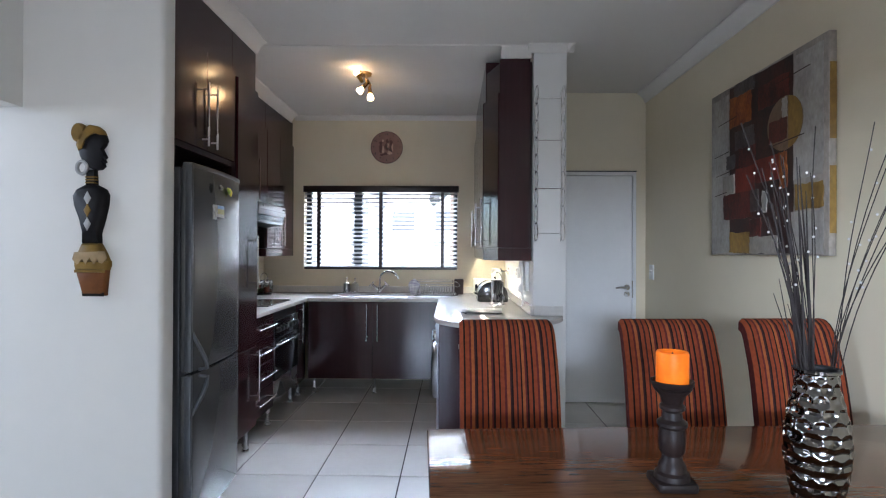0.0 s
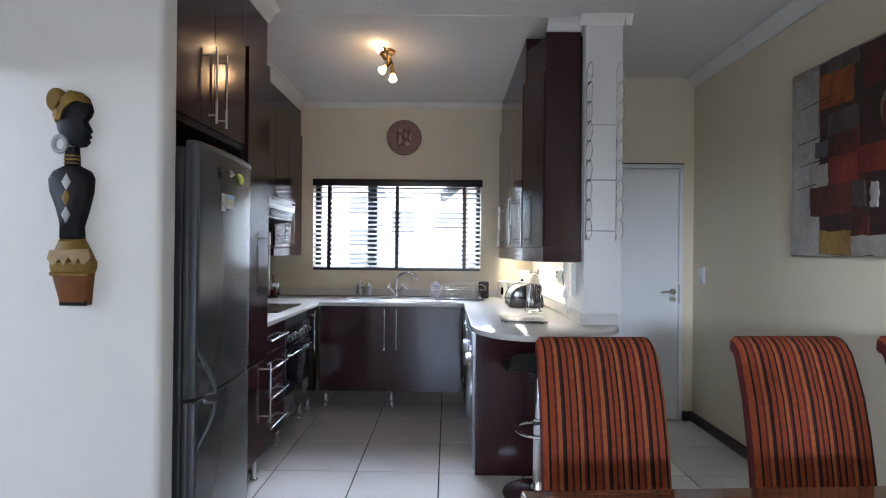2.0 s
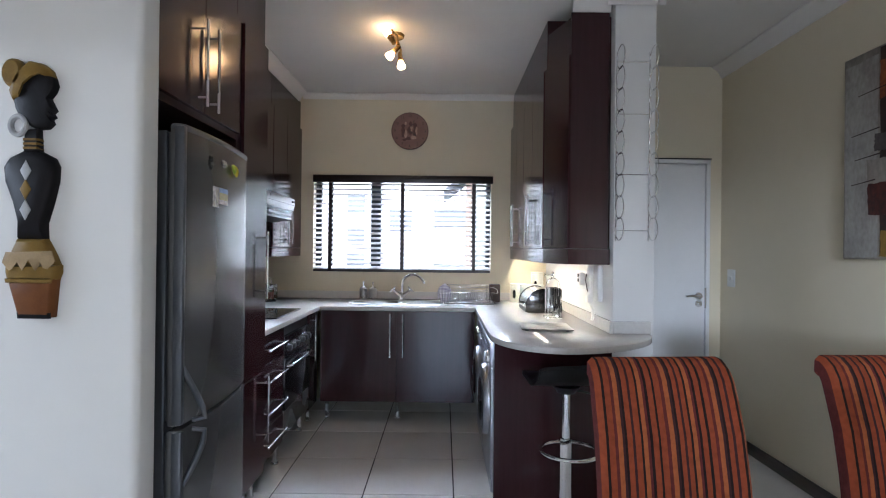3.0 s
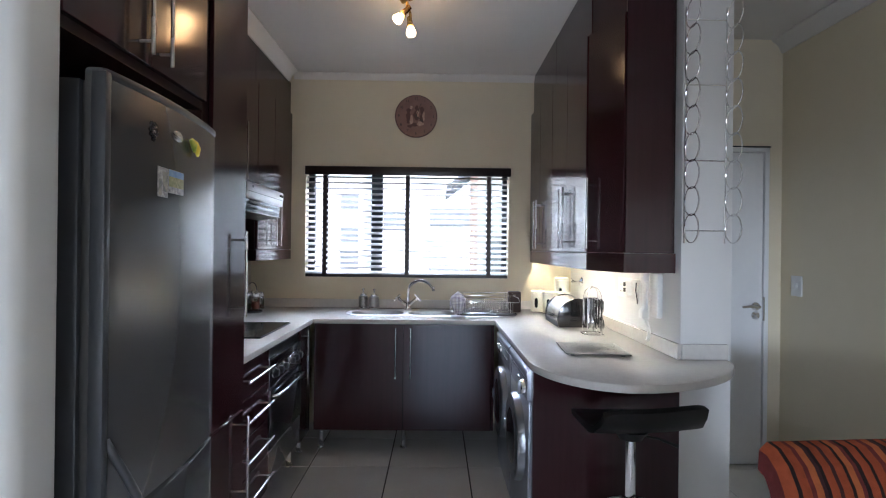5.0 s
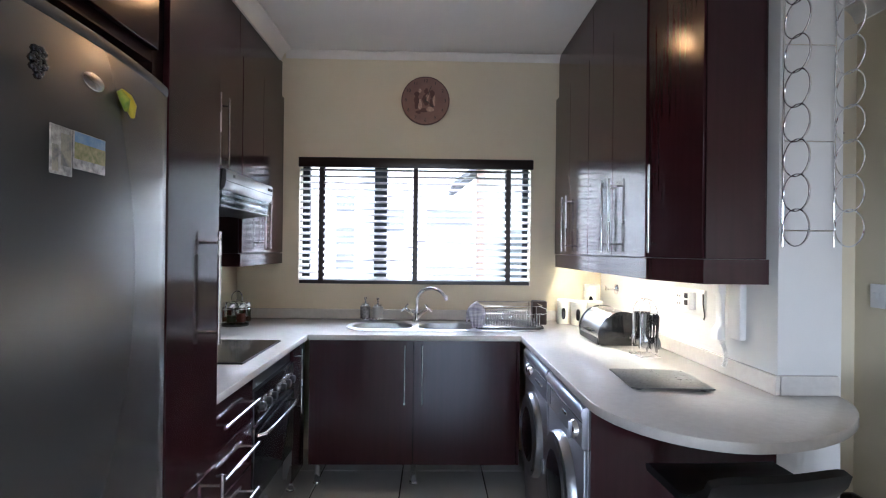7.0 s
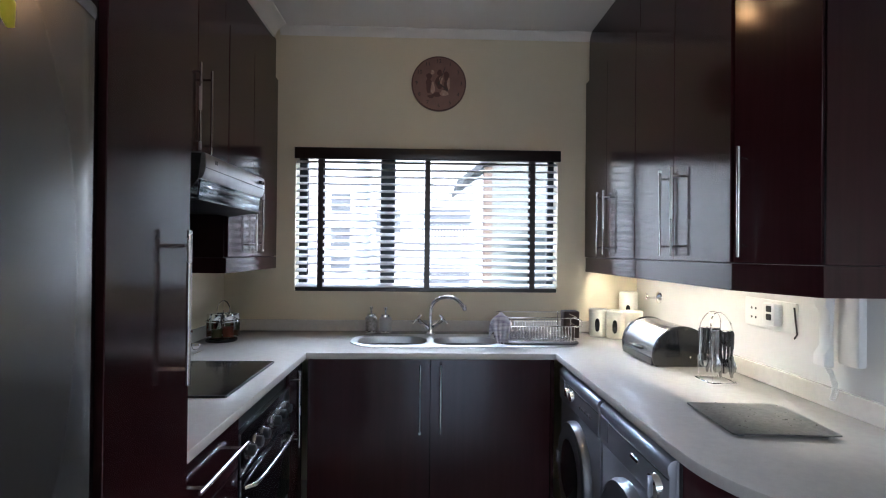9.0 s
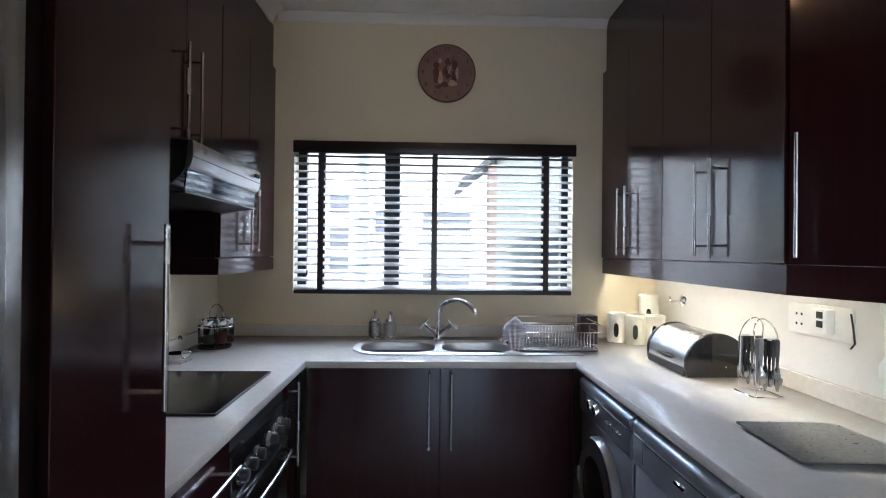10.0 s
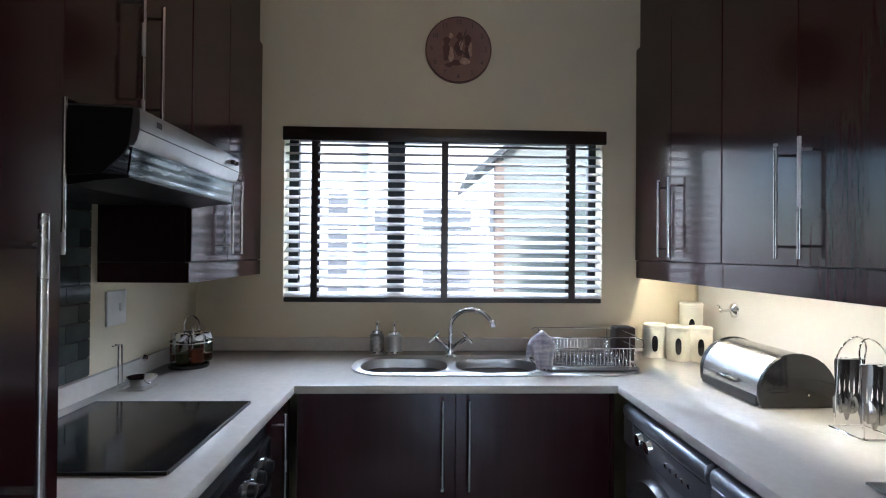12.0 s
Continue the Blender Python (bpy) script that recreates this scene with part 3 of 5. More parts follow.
for y0, ym, y1 in ((7.947, 8.336, 8.718), (7.172, 7.56, 7.944)):
    c = thing("wall_cabinet", "dark mahogany two-door wall cabinet with steel bar handles", "cabinet", (-0.3, ym, 1.27), "east wall cabinets")
    part("body", box(EX + 0.019, RIGHT - 0.002, y0, y1, 1.355, 2.425), WOOD_SIDE, c)
    east_door(c, y0, ym, 1.357, 2.425, ym - 0.053)
    east_door(c, ym, y1, 1.357, 2.425, ym + 0.045)
    part("fascia", box(EX + 0.02, RIGHT - 0.002, y0, y1, 2.426, CEILING - 0.002, 0.001), WOOD, c)
    part("pelmet", box(EX + 0.006, EX + 0.03, y0, y1, 1.268, 1.354, 0.001), WOOD, c)
c = thing("angled_wall_cabinet", "dark mahogany angled end cabinet beside the pillar", "cabinet", (-0.3, 7.0, 1.27), "east wall cabinets")
A0, A1 = (EX + 0.004, 7.165), (-0.385, 6.895)
part("body", prism([(EX + 0.022, 7.17), (-0.367, 6.91), (RIGHT - 0.003, 6.91), (RIGHT - 0.003, 7.17)], "z", 1.355, 2.425), WOOD_SIDE, c)
part("fascia", prism([(EX + 0.024, 7.17), (-0.365, 6.912), (RIGHT - 0.003, 6.912), (RIGHT - 0.003, 7.17)], "z", 2.426, CEILING - 0.09), WOOD, c)
part("pelmet", prism([(EX + 0.006, 7.17), (-0.384, 6.893), (RIGHT - 0.004, 6.893), (RIGHT - 0.004, 6.915), (-0.37, 6.915), (EX + 0.03, 7.17)], "z", 1.268, 1.354), WOOD, c)
part("end_panel", box(-0.377, RIGHT - 0.018, 6.893, 6.909, 1.356, 2.655, 0.001), WOOD, c)
dv = Vector((A1[0] - A0[0], A1[1] - A0[1], 0))
u = dv.normalized()
nrm = Vector((u.y, -u.x, 0)) if Vector((u.y, -u.x, 0)).x < 0 else Vector((-u.y, u.x, 0))
m = Matrix(((u.x, -nrm.x, 0, A0[0]), (u.y, -nrm.y, 0, A0[1]), (0, 0, 1, 0), (0, 0, 0, 1)))
d = part("door", moved(box(0.002, dv.length - 0.004, 0.0, 0.018, 1.357, 2.424, 0.0015), m), WOOD, c)
h0 = Vector((*A0, 0)) + u * 0.05 + nrm * 0.035
bar(d, (h0.x, h0.y, 1.375), (h0.x, h0.y, 1.715), -nrm * 0.035)


# ---- more materials ----
STRIPES = [material("fabric_" + n, c, 0.9, second=tuple(v * 0.75 for v in c), scale=60, bump=0.4, bump_scale=500, spec=0.2)
           for n, c in (("rust", (0.23, 0.047, 0.016)), ("orange", (0.30, 0.085, 0.026)), ("black", (0.016, 0.008, 0.007)), ("maroon", (0.10, 0.018, 0.016)), ("plum", (0.040, 0.014, 0.014)))]
# small emission brightens all the wax; the candle has no flame
CANDLE = material("self_glow_orange_wax", (0.85, 0.15, 0.006), 0.45, second=(0.95, 0.24, 0.012), scale=9, emit=0.06, spec=0.2)
IRON = material("bronzed_wood", (0.026, 0.016, 0.014), 0.45, second=(0.014, 0.010, 0.010), scale=14, bump=0.5, bump_scale=60, spec=0.25)
MIRROR = material("silvered_ceramic", (0.21, 0.20, 0.192), 0.06, 1.0, second=(0.13, 0.124, 0.118), scale=5, rough_var=0.02)
TWIG = material("dark_twig", (0.028, 0.020, 0.018), 0.7, scale=40)
BEAD = material("pearl_bead", (0.85, 0.83, 0.80), 0.2, second=(0.8, 0.78, 0.75), scale=20)
SMOKED = glass_material("smoked_glass", (0.35, 0.40, 0.42), 0.05)
JAR_GLASS = glass_material("jar_glass", (0.92, 0.95, 0.94), 0.02)
CANISTER = material("ivory_enamel", (0.72, 0.70, 0.62), 0.3, second=(0.68, 0.66, 0.58), scale=9)
BRASS = material("antique_brass", (0.42, 0.27, 0.10), 0.28, 1.0, second=(0.30, 0.19, 0.07), scale=12)
BULB = material("lit_bulb", (1.0, 0.64, 0.30), 0.3, emit=7.0)
LED = material("lit_diffuser", (1.0, 0.93, 0.74), 0.4, emit=1.4)
GLASS_TILES = material("grey_green_glass_tile", (0.045, 0.06, 0.06), 0.10, second=(0.07, 0.085, 0.08), scale=12, island=0.45, rough_var=0.04)
TOWEL = material("striped_tea_towel", (0.82, 0.81, 0.83), 0.95, second=(0.42, 0.40, 0.52), scale=22, stretch=(0.6, 1, 4), bump=0.5, bump_scale=200, spec=0.1)
BROWN_CUP = material("dark_brown_basket", (0.055, 0.030, 0.022), 0.6, second=(0.035, 0.02, 0.016), scale=40, bump=0.5, bump_scale=120)
GRANITE = material("speckled_grey_glass_board", (0.15, 0.152, 0.145), 0.3, second=(0.085, 0.09, 0.085), scale=60, fine=0.5)
COPPER = material("copper_clock_face", (0.21, 0.12, 0.105), 0.42, 0.25, second=(0.17, 0.095, 0.083), scale=14, bump=0.2, bump_scale=120)
DARK_PRINT = material("dark_red_print", (0.07, 0.02, 0.02), 0.5, scale=20)
SPICE = [material("spice_" + n, c, 0.85, scale=60) for n, c in (("brown", (0.12, 0.06, 0.03)), ("green", (0.10, 0.11, 0.05)), ("red", (0.20, 0.05, 0.03)))]
MERCURY = material("mosaic_mirror_glass", (0.42, 0.41, 0.39), 0.3, 0.7, second=(0.16, 0.15, 0.14), scale=60, bump=0.8, bump_scale=150)
FROSTED = material("frosted_grey_glass", (0.50, 0.50, 0.48), 0.3, second=(0.42, 0.42, 0.41), scale=10)
GREY_TRAY = material("smoky_grey_plastic", (0.15, 0.15, 0.147), 0.25, second=(0.12, 0.12, 0.118), scale=12)
CUTLERY = material("worn_cutlery_steel", (0.34, 0.335, 0.325), 0.22, 1.0, second=(0.26, 0.255, 0.25), scale=18, rough_var=0.05)
HOOD = material("satin_hood_steel", (0.42, 0.42, 0.42), 0.38, 1.0, second=(0.38, 0.38, 0.38), scale=4, stretch=(1, 6, 1), rough_var=0.03)

# ---- outside the window ----
structure("ground", box(-300, 300, 9.0, 700, -3.2, -3.0), GROUND_OUT, "paved ground between the buildings", "ground")
structure("ground_patio", box(-12, 8, -14, -0.2, -0.25, -0.05), GROUND_OUT, "pale paved patio", "ground")


def far_window(parent, x, y, z, w, h, bars=2):
    f = part("window", join(box(x - w / 2, x + w / 2, y - 0.05, y - 0.001, z, z + 0.07), box(x - w / 2, x + w / 2, y - 0.05, y - 0.001, z + h - 0.07, z + h),
                            *[box(x - w / 2 + k * (w - 0.07) / bars, x - w / 2 + k * (w - 0.07) / bars + 0.07, y - 0.05, y - 0.001, z, z + h) for k in range(bars + 1)]), OUT_GLASS, parent)
    part("pane", box(x - w / 2 + 0.03, x + w / 2 - 0.03, y - 0.03, y - 0.002, z + 0.03, z + h - 0.03), OUT_GLASS, f, "dark window pane")


flats = thing("apartment_building", "pale rendered three-storey apartment block with balconies", "building", (-3, 32, -3))
part("wall", join(box(-16, 7, 32, 40, -3, 9.2), box(-4.2, 2.6, 31.2, 32, -3, 9.0)), OUT_WHITE, flats)
part("roof", prism([(30.6, 9.2), (36, 11.2), (40.5, 9.2)], "x", -16.5, 7.5), ROOF_OUT, flats)
for z in (-1.2, 0.29, 1.6, 3.3):
    far_window(flats, -5.75, 32, z, 0.95, 0.95)
    far_window(flats, -9.0, 32, z, 1.3, 0.95)
for z in (-0.4, 2.45):
    far_window(flats, -0.45, 31.2, z, 2.3, 1.0, 3)
    b = part("balcony", box(-1.8, 0.9, 30.4, 31.2, z - 0.75, z - 0.6), OUT_WALL, flats)
    part("railing", join(box(-1.8, 0.9, 30.42, 30.46, z + 0.05, z + 0.1), *[box(-1.8 + 0.15 * k, -1.77 + 0.15 * k, 30.43, 30.45, z - 0.6, z + 0.06) for k in range(19)]), ROOF_OUT, b)
far_window(flats, -3.3, 31.2, 2.3, 1.2, 1.1)
far_window(flats, 2.0, 31.2, 2.4, 0.8, 1.2)

house = thing("neighbour_house", "white rendered neighbouring unit with a brick corner post", "building", (1, 12.5, -3))
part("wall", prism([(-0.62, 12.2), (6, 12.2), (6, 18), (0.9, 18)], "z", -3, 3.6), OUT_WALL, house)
part("roof", join(prism([(-1.08, 2.17), (-1.08, 2.25), (2.9, 5.52), (2.9, 5.40)], "y", 11.9, 13.4)), ROOF_OUT, house, "dark sheeted roof eave")
post = part("post", box(-0.735, -0.63, 12.08, 12.19, -3, 2.45), BRICK_OUT, house, "red brick corner post")
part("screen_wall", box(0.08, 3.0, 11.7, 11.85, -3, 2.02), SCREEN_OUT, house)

# ---- fridge ----
fr = thing("fridge_freezer", "graphite steel fridge-freezer with magnets in its alcove", "fridge", (-2.3, 6.0, 0))
part("body", box(-2.63, -1.985, 5.703, 6.315, 0.03, 1.715, 0.006, 2), FRIDGE_TRIM, fr)


def fridge_door(z0, z1):
    pts = [(-1.972, 5.700), (-1.949, 5.700), (-1.938, 5.705), (-1.932, 5.716)]
    pts += [(-1.932 + 0.022 * math.sin(math.pi * k / 14) ** 0.8, 5.716 + 0.585 * k / 14) for k in range(1, 14)]
    pts += [(-1.932, 6.301), (-1.940, 6.312), (-1.950, 6.316), (-1.972, 6.316)]
    return prism(pts, "z", z0, z1, 0.006, 2, smooth=True)


upper = part("upper_door", fridge_door(0.757, 1.735), FRIDGE, fr)
lower = part("lower_door", fridge_door(0.05, 0.745), FRIDGE, fr)
part("door_seal", join(box(-1.984, -1.973, 5.712, 6.305, 0.07, 0.735), box(-1.984, -1.973, 5.712, 6.305, 0.77, 1.71)), SEAL, fr)
part("edge_trim", box(-1.959, -1.927, 5.6965, 5.720, 0.762, 1.73, 0.005, 2), FRIDGE_TRIM, upper, "pale grey door edge strip")
part("edge_trim", box(-1.959, -1.927, 5.6965, 5.720, 0.055, 0.74, 0.005, 2), FRIDGE_TRIM, lower, "pale grey door edge strip")
part("top_trim", moved(fridge_door(1.715, 1.738), Matrix.Translation((0.0025, 0, 0))), FRIDGE_TRIM, upper, "grey plastic door top")
part("handle", tube([(-1.932, 5.722, 0.945), (-1.919, 5.726, 0.91), (-1.899, 5.738, 0.86), (-1.882, 5.752, 0.81), (-1.876, 5.758, 0.772), (-1.914, 5.75, 0.765)], [0.006, 0.009, 0.010, 0.010, 0.009, 0.008], 12), FRIDGE_TRIM, upper, "curved grey door handle")
part("handle", tube([(-1.914, 5.75, 0.736), (-1.876, 5.758, 0.730), (-1.880, 5.754, 0.69), (-1.896, 5.742, 0.64), (-1.917, 5.728, 0.59), (-1.932, 5.722, 0.555)], [0.008, 0.009, 0.010, 0.010, 0.009, 0.006], 12), FRIDGE_TRIM, lower, "curved grey door handle")
for x in (-2.58, -2.04):
    for y in (5.76, 6.26):
        part("foot", lathe([(0, 0), (0.02, 0), (0.02, 0.032), (0, 0.032)], (x, y, 0), 12), BLACK_SATIN, fr)
part("badge", moved(lathe([(0, 0), (0.024, 0), (0.026, 0.003), (0.020, 0.006), (0, 0.006)], seg=28), pose(-1.9105, 5.988, 1.652, 0, 90) @ Matrix.Diagonal((0.55, 1.15, 0.5, 1))), STEEL, upper, "oval metal badge")

MAG_GREEN = material("magnet_green", (0.20, 0.33, 0.03), 0.4, second=(0.5, 0.45, 0.05), scale=30)
MAG_YELLOW = material("magnet_yellow", (0.75, 0.60, 0.04), 0.4, scale=30)
MAG_SAND = material("postcard_sand", (0.52, 0.46, 0.34), 0.4, second=(0.15, 0.16, 0.17), scale=30)
b = thing("fridge_magnet", "yellow and green banana fridge magnet", "magnet", (-1.897, 6.145, 1.655), "fridge magnets")
part("fruit", tube([(-1.894, 6.072, 1.662), (-1.889, 6.084, 1.652), (-1.889, 6.098, 1.640), (-1.893, 6.112, 1.622)], [0.004, 0.009, 0.010, 0.004], 10), MAG_YELLOW, b)
part("leaf", tube([(-1.894, 6.068, 1.660), (-1.889, 6.078, 1.645), (-1.894, 6.092, 1.630)], [0.005, 0.009, 0.004], 10), MAG_GREEN, b)
b = thing("fridge_magnet", "dark round berry-shaped fridge magnet", "magnet", (-1.90, 5.909, 1.65), "fridge magnets")
part("cluster", join(*[lathe([(0, -0.006), (0.0042, -0.0042), (0.006, 0), (0.0042, 0.0042), (0, 0.006)], (-1.893 + 0.001 * (k % 2), 5.860 + 0.014 * math.cos(k * 2.4) * (k / 17) ** 0.5, 1.638 + 0.022 * math.sin(k * 2.4) * (k / 17) ** 0.5), 12) for k in range(18)]), BLACK_GLOSS, b)
PH_SKY = material("photo_sky", (0.10, 0.24, 0.50), 0.35, second=(0.30, 0.42, 0.55), scale=40)
PH_TREE = material("photo_trees", (0.20, 0.22, 0.06), 0.35, second=(0.48, 0.40, 0.20), scale=120)
PH_WHITE = material("photo_white", (0.62, 0.60, 0.56), 0.35, second=(0.22, 0.20, 0.20), scale=90)
ph1 = thing("fridge_photo", "small portrait photo magnet of a stone street", "photo", (-1.8975, 5.92, 1.52), "fridge photos")
part("card", box(-1.8995, -1.8975, 5.895, 5.945, 1.486, 1.560), PH_WHITE, ph1)
part("print", box(-1.8974, -1.8970, 5.898, 5.912, 1.49, 1.53), MAG_SAND, ph1)
part("print", box(-1.8974, -1.8970, 5.918, 5.942, 1.50, 1.55), MAG_SAND, ph1)
ph2 = thing("fridge_photo", "small landscape photo magnet of a blue coast", "photo", (-1.8955, 5.99, 1.53), "fridge photos")
part("card", box(-1.8975, -1.8955, 5.946, 6.03, 1.50, 1.560), PH_WHITE, ph2)
part("print", box(-1.8954, -1.8950, 5.947, 6.029, 1.540, 1.559), PH_SKY, ph2)
part("print", box(-1.8954, -1.8948, 5.947, 6.029, 1.516, 1.542), PH_TREE, ph2)

for magnet in [ob for ob in bpy.data.objects if ob.name.startswith(("fridge_magnet", "fridge_photo"))]:
    magnet.location += Vector((-0.0095, -0.014, -0.002))
HINGE = Matrix.Translation((-1.932, 6.31, 0))
for ob in [fr] + [ob for ob in bpy.data.objects if ob.name.startswith(("fridge_magnet", "fridge_photo"))]:
    ob.matrix_basis = HINGE @ Matrix.Rotation(radians(2.1), 4, "Z") @ HINGE.inverted() @ Matrix.Translation(ob.location)

# ---- hob, hood, splash tiles ----
h = thing("hob", "black ceramic glass hob with a thin steel frame", "hob", (-2.33, 7.52, 0.9))
part("glass", box(-2.572, -2.098, 7.258, 7.792, 0.9, 0.9065, 0.0015), BLACK_GLOSS, h)
part("frame", join(box(-2.578, -2.094, 7.252, 7.257, 0.9, 0.9075), box(-2.578, -2.094, 7.793, 7.798, 0.9, 0.9075), box(-2.578, -2.573, 7.257, 7.793, 0.9, 0.9075), box(-2.097, -2.092, 7.257, 7.793, 0.9, 0.9075)), BLACK_SATIN, h)
h = thing("extractor_hood", "steel extractor hood with smoked glass visor pulled out", "extractor hood", (-2.4, 7.6, 1.6))
part("body", box(LEFT + 0.004, UX - 0.03, 7.285, 7.92, 1.54, 1.718, 0.003), SEAT_BLACK, h)
canopy = part("canopy", prism([(UX - 0.03, 1.712), (-2.200, 1.709), (-2.184, 1.704), (-2.180, 1.696), (-2.180, 1.655), (-2.186, 1.630), (-2.194, 1.619), (-2.206, 1.618), (-2.208, 1.660), (UX - 0.03, 1.690)], "y", 7.287, 7.918, 0.002), HOOD, h)
part("groove", box(-2.190, -2.1795, 7.289, 7.916, 1.6535, 1.6565), BLACK_SATIN, canopy)
for y in (7.845, 7.875):
    part("knob", tube([(-2.184, y, 1.680), (-2.168, y, 1.678)], [0.008, 0.007], 12), BLACK_SATIN, canopy)
part("badge", box(-2.190, -2.1793, 7.36, 7.385, 1.676, 1.690), BLACK_SATIN, canopy)
part("visor", prism([(-2.203, 1.619), (-2.198, 1.619), (-2.206, 1.552), (-2.211, 1.552)], "y", 7.292, 7.913), SMOKED, h, "smoked glass visor")
part("side_panel", join(prism([(UX - 0.03, 1.708), (-2.195, 1.702), (-2.203, 1.62), (-2.215, 1.60), (-2.262, 1.556), (UX - 0.03, 1.55)], "y", 7.284, 7.290)), BLACK_SATIN, h)
part("lip", prism([(-2.200, 1.553), (-2.200, 1.547), (-2.268, 1.541), (-2.335, 1.530), (-2.335, 1.548), (-2.268, 1.556)], "y", 7.284, 7.920), SEAT_BLACK, h)
for x, z in ((-2.27, 1.575), (-2.25, 1.595), (-2.23, 1.612)):
    part("filter_bar", rod((x, 7.30, z), (x, 7.905, z), 0.007, 8), STEEL, h)

tiles = thing("splashback", "grey-green glass tile splashback behind the hob", "splashback", (LEFT, 7.4, 0.97))
part("bed", box(LEFT + 0.0005, LEFT + 0.003, 6.80, 7.885, 0.966, 1.70), GROUT, tiles)
tm = finish("splash_tile", box(0, 0.006, 0.001, 0.119, 0.001, 0.059, 0.0012), GLASS_TILES)
hm = finish("splash_half_tile", box(0, 0.006, 0.001, 0.059, 0.001, 0.059, 0.0012), GLASS_TILES)
for k in range(12):
    y = 7.885 - (0.06 if k % 2 else 0.12)
    if k % 2:
        t = new("tile", hm)
        t.parent, t.location = tiles, (0.003, y - 7.4, 0.0 + 0.0605 * k)
        y -= 0.12
    while y > 6.9:
        t = new("tile", tm)
        t.parent, t.location = tiles, (0.003, y - 7.4, 0.0 + 0.0605 * k)
        y -= 0.12


# ---- sink cut into the worktop ----
def rounded(x0, x1, y0, y1, r, n=6):
    out = []
    for cx, cy, a in ((x1 - r, y0 + r, -90), (x1 - r, y1 - r, 0), (x0 + r, y1 - r, 90), (x0 + r, y0 + r, 180)):
        out += [(cx + r * math.cos(radians(a + 90 * k / n)), cy + r * math.sin(radians(a + 90 * k / n))) for k in range(n + 1)]
    return out


def cut(ob, *bms):
    """Takes the volumes out of a mesh for good."""
    for bm in bms:
        me = bpy.data.meshes.new("cutter")
        bm.to_mesh(me)
        bm.free()
        tool = new("cutter", me)
        tool.matrix_world = Matrix.Translation(ORIGIN[ob]).inverted() if ob.parent else Matrix.Identity(4)
        if ob.parent:
            tool.parent = ob.parent
            tool.matrix_basis = Matrix.Translation(-ORIGIN[ob])
        mod = ob.modifiers.new("cut", "BOOLEAN")
        mod.object, mod.operation, mod.solver = tool, "DIFFERENCE", "EXACT"
        bpy.context.view_layer.update()
        done = bpy.data.meshes.new_from_object(ob.evaluated_get(bpy.context.evaluated_depsgraph_get()))
        ob.modifiers.clear()
        ob.data = done
        bpy.data.objects.remove(tool)


BOWLS = (rounded(-1.805, -1.440, 8.205, 8.475, 0.11, 8), rounded(-1.405, -1.060, 8.205, 8.475, 0.11, 8))
cut(bpy.data.objects["worktop"], prism(rounded(-1.82, -1.045, 8.19, 8.49, 0.12), "z", 0.80, 0.95))
sk = thing("kitchen_sink", "inset steel double-bowl sink with ribbed drainer", "sink", (-1.23, 8.34, 0.9))
rim = part("rim", prism(rounded(-1.845, -0.640, 8.160, 8.560, 0.17, 10), "z", 0.9002, 0.906, 0.0025, 2), SINK, sk)
cut(rim, *[prism(b, "z", 0.88, 0.93) for b in BOWLS])
for b in BOWLS:
    cx, cy = sum(p[0] for p in b) / len(b), sum(p[1] for p in b) / len(b)
    bm = bmesh.new()
    loops = [[bm.verts.new((cx + (x - cx) * s, cy + (y - cy) * s, z)) for x, y in b] for s, z in ((1.0, 0.9057), (0.992, 0.902), (0.98, 0.89), (0.95, 0.79), (0.90, 0.765), (0.80, 0.757), (0.12, 0.752))]
    for lo, hi in zip(loops, loops[1:]):
        for k in range(len(b)):
            bm.faces.new((lo[k], lo[(k + 1) % len(b)], hi[(k + 1) % len(b)], hi[k])).smooth = True
    bm.faces.new(loops[-1])
    bmesh.ops.recalc_face_normals(bm, faces=bm.faces)
    bw = part("bowl", bm, SINK, sk)
    part("drain", lathe([(0, 0.006), (0.03, 0.006), (0.042, 0.003), (0.044, 0)], (cx, cy, 0.752), 20), CHROME, bw)
for k in range(9):
    part("drainer_rib", tube([(-1.00 + 0.038 * k, 8.23, 0.9055), (-1.00 + 0.038 * k, 8.48, 0.9055)], 0.0035, 8), SINK, sk)

tp = thing("mixer_tap", "chrome gooseneck mixer tap with two cross handles", "tap", (-1.42, 8.515, 0.9))
part("base", lathe([(0, 0), (0.030, 0), (0.030, 0.006), (0.022, 0.014), (0.020, 0.05), (0.014, 0.06), (0.013, 0.075), (0, 0.075)], (-1.42, 8.515, 0.906), 24), CHROME, tp)
arc = [(-1.42, 8.515, 0.97), (-1.418, 8.513, 1.025)] + [(-1.418 + 0.093 * (1 - math.cos(a)), 8.513 - 0.06 * a / 3.14, 1.045 + 0.082 * math.sin(a)) for a in [radians(v) for v in range(10, 166, 12)]]
arc += [(-1.232, 8.452, 1.07)]
part("spout", tube(arc, 0.0105, 14), CHROME, tp)
part("nozzle", tube([(-1.233, 8.453, 1.085), (-1.229, 8.451, 1.06), (-1.228, 8.451, 1.055)], [0.013, 0.013, 0.011], 14), CHROME, tp)
for s in (-1, 1):
    v = part("valve", tube([(-1.42 + s * 0.010, 8.51, 0.945), (-1.42 + s * 0.055, 8.49, 0.985), (-1.42 + s * 0.068, 8.485, 0.997)], [0.014, 0.011, 0.013], 14), CHROME, tp)
    ctr = Vector((-1.42 + s * 0.075, 8.482, 1.003))
    for d in (Vector((0.7 * -s, 0, 0.72)), Vector((0.1, 1, 0.1))):
        part("cross_handle", tube([ctr - d * 0.032, ctr, ctr + d * 0.032], [0.007, 0.005, 0.007], 10), CHROME, v)


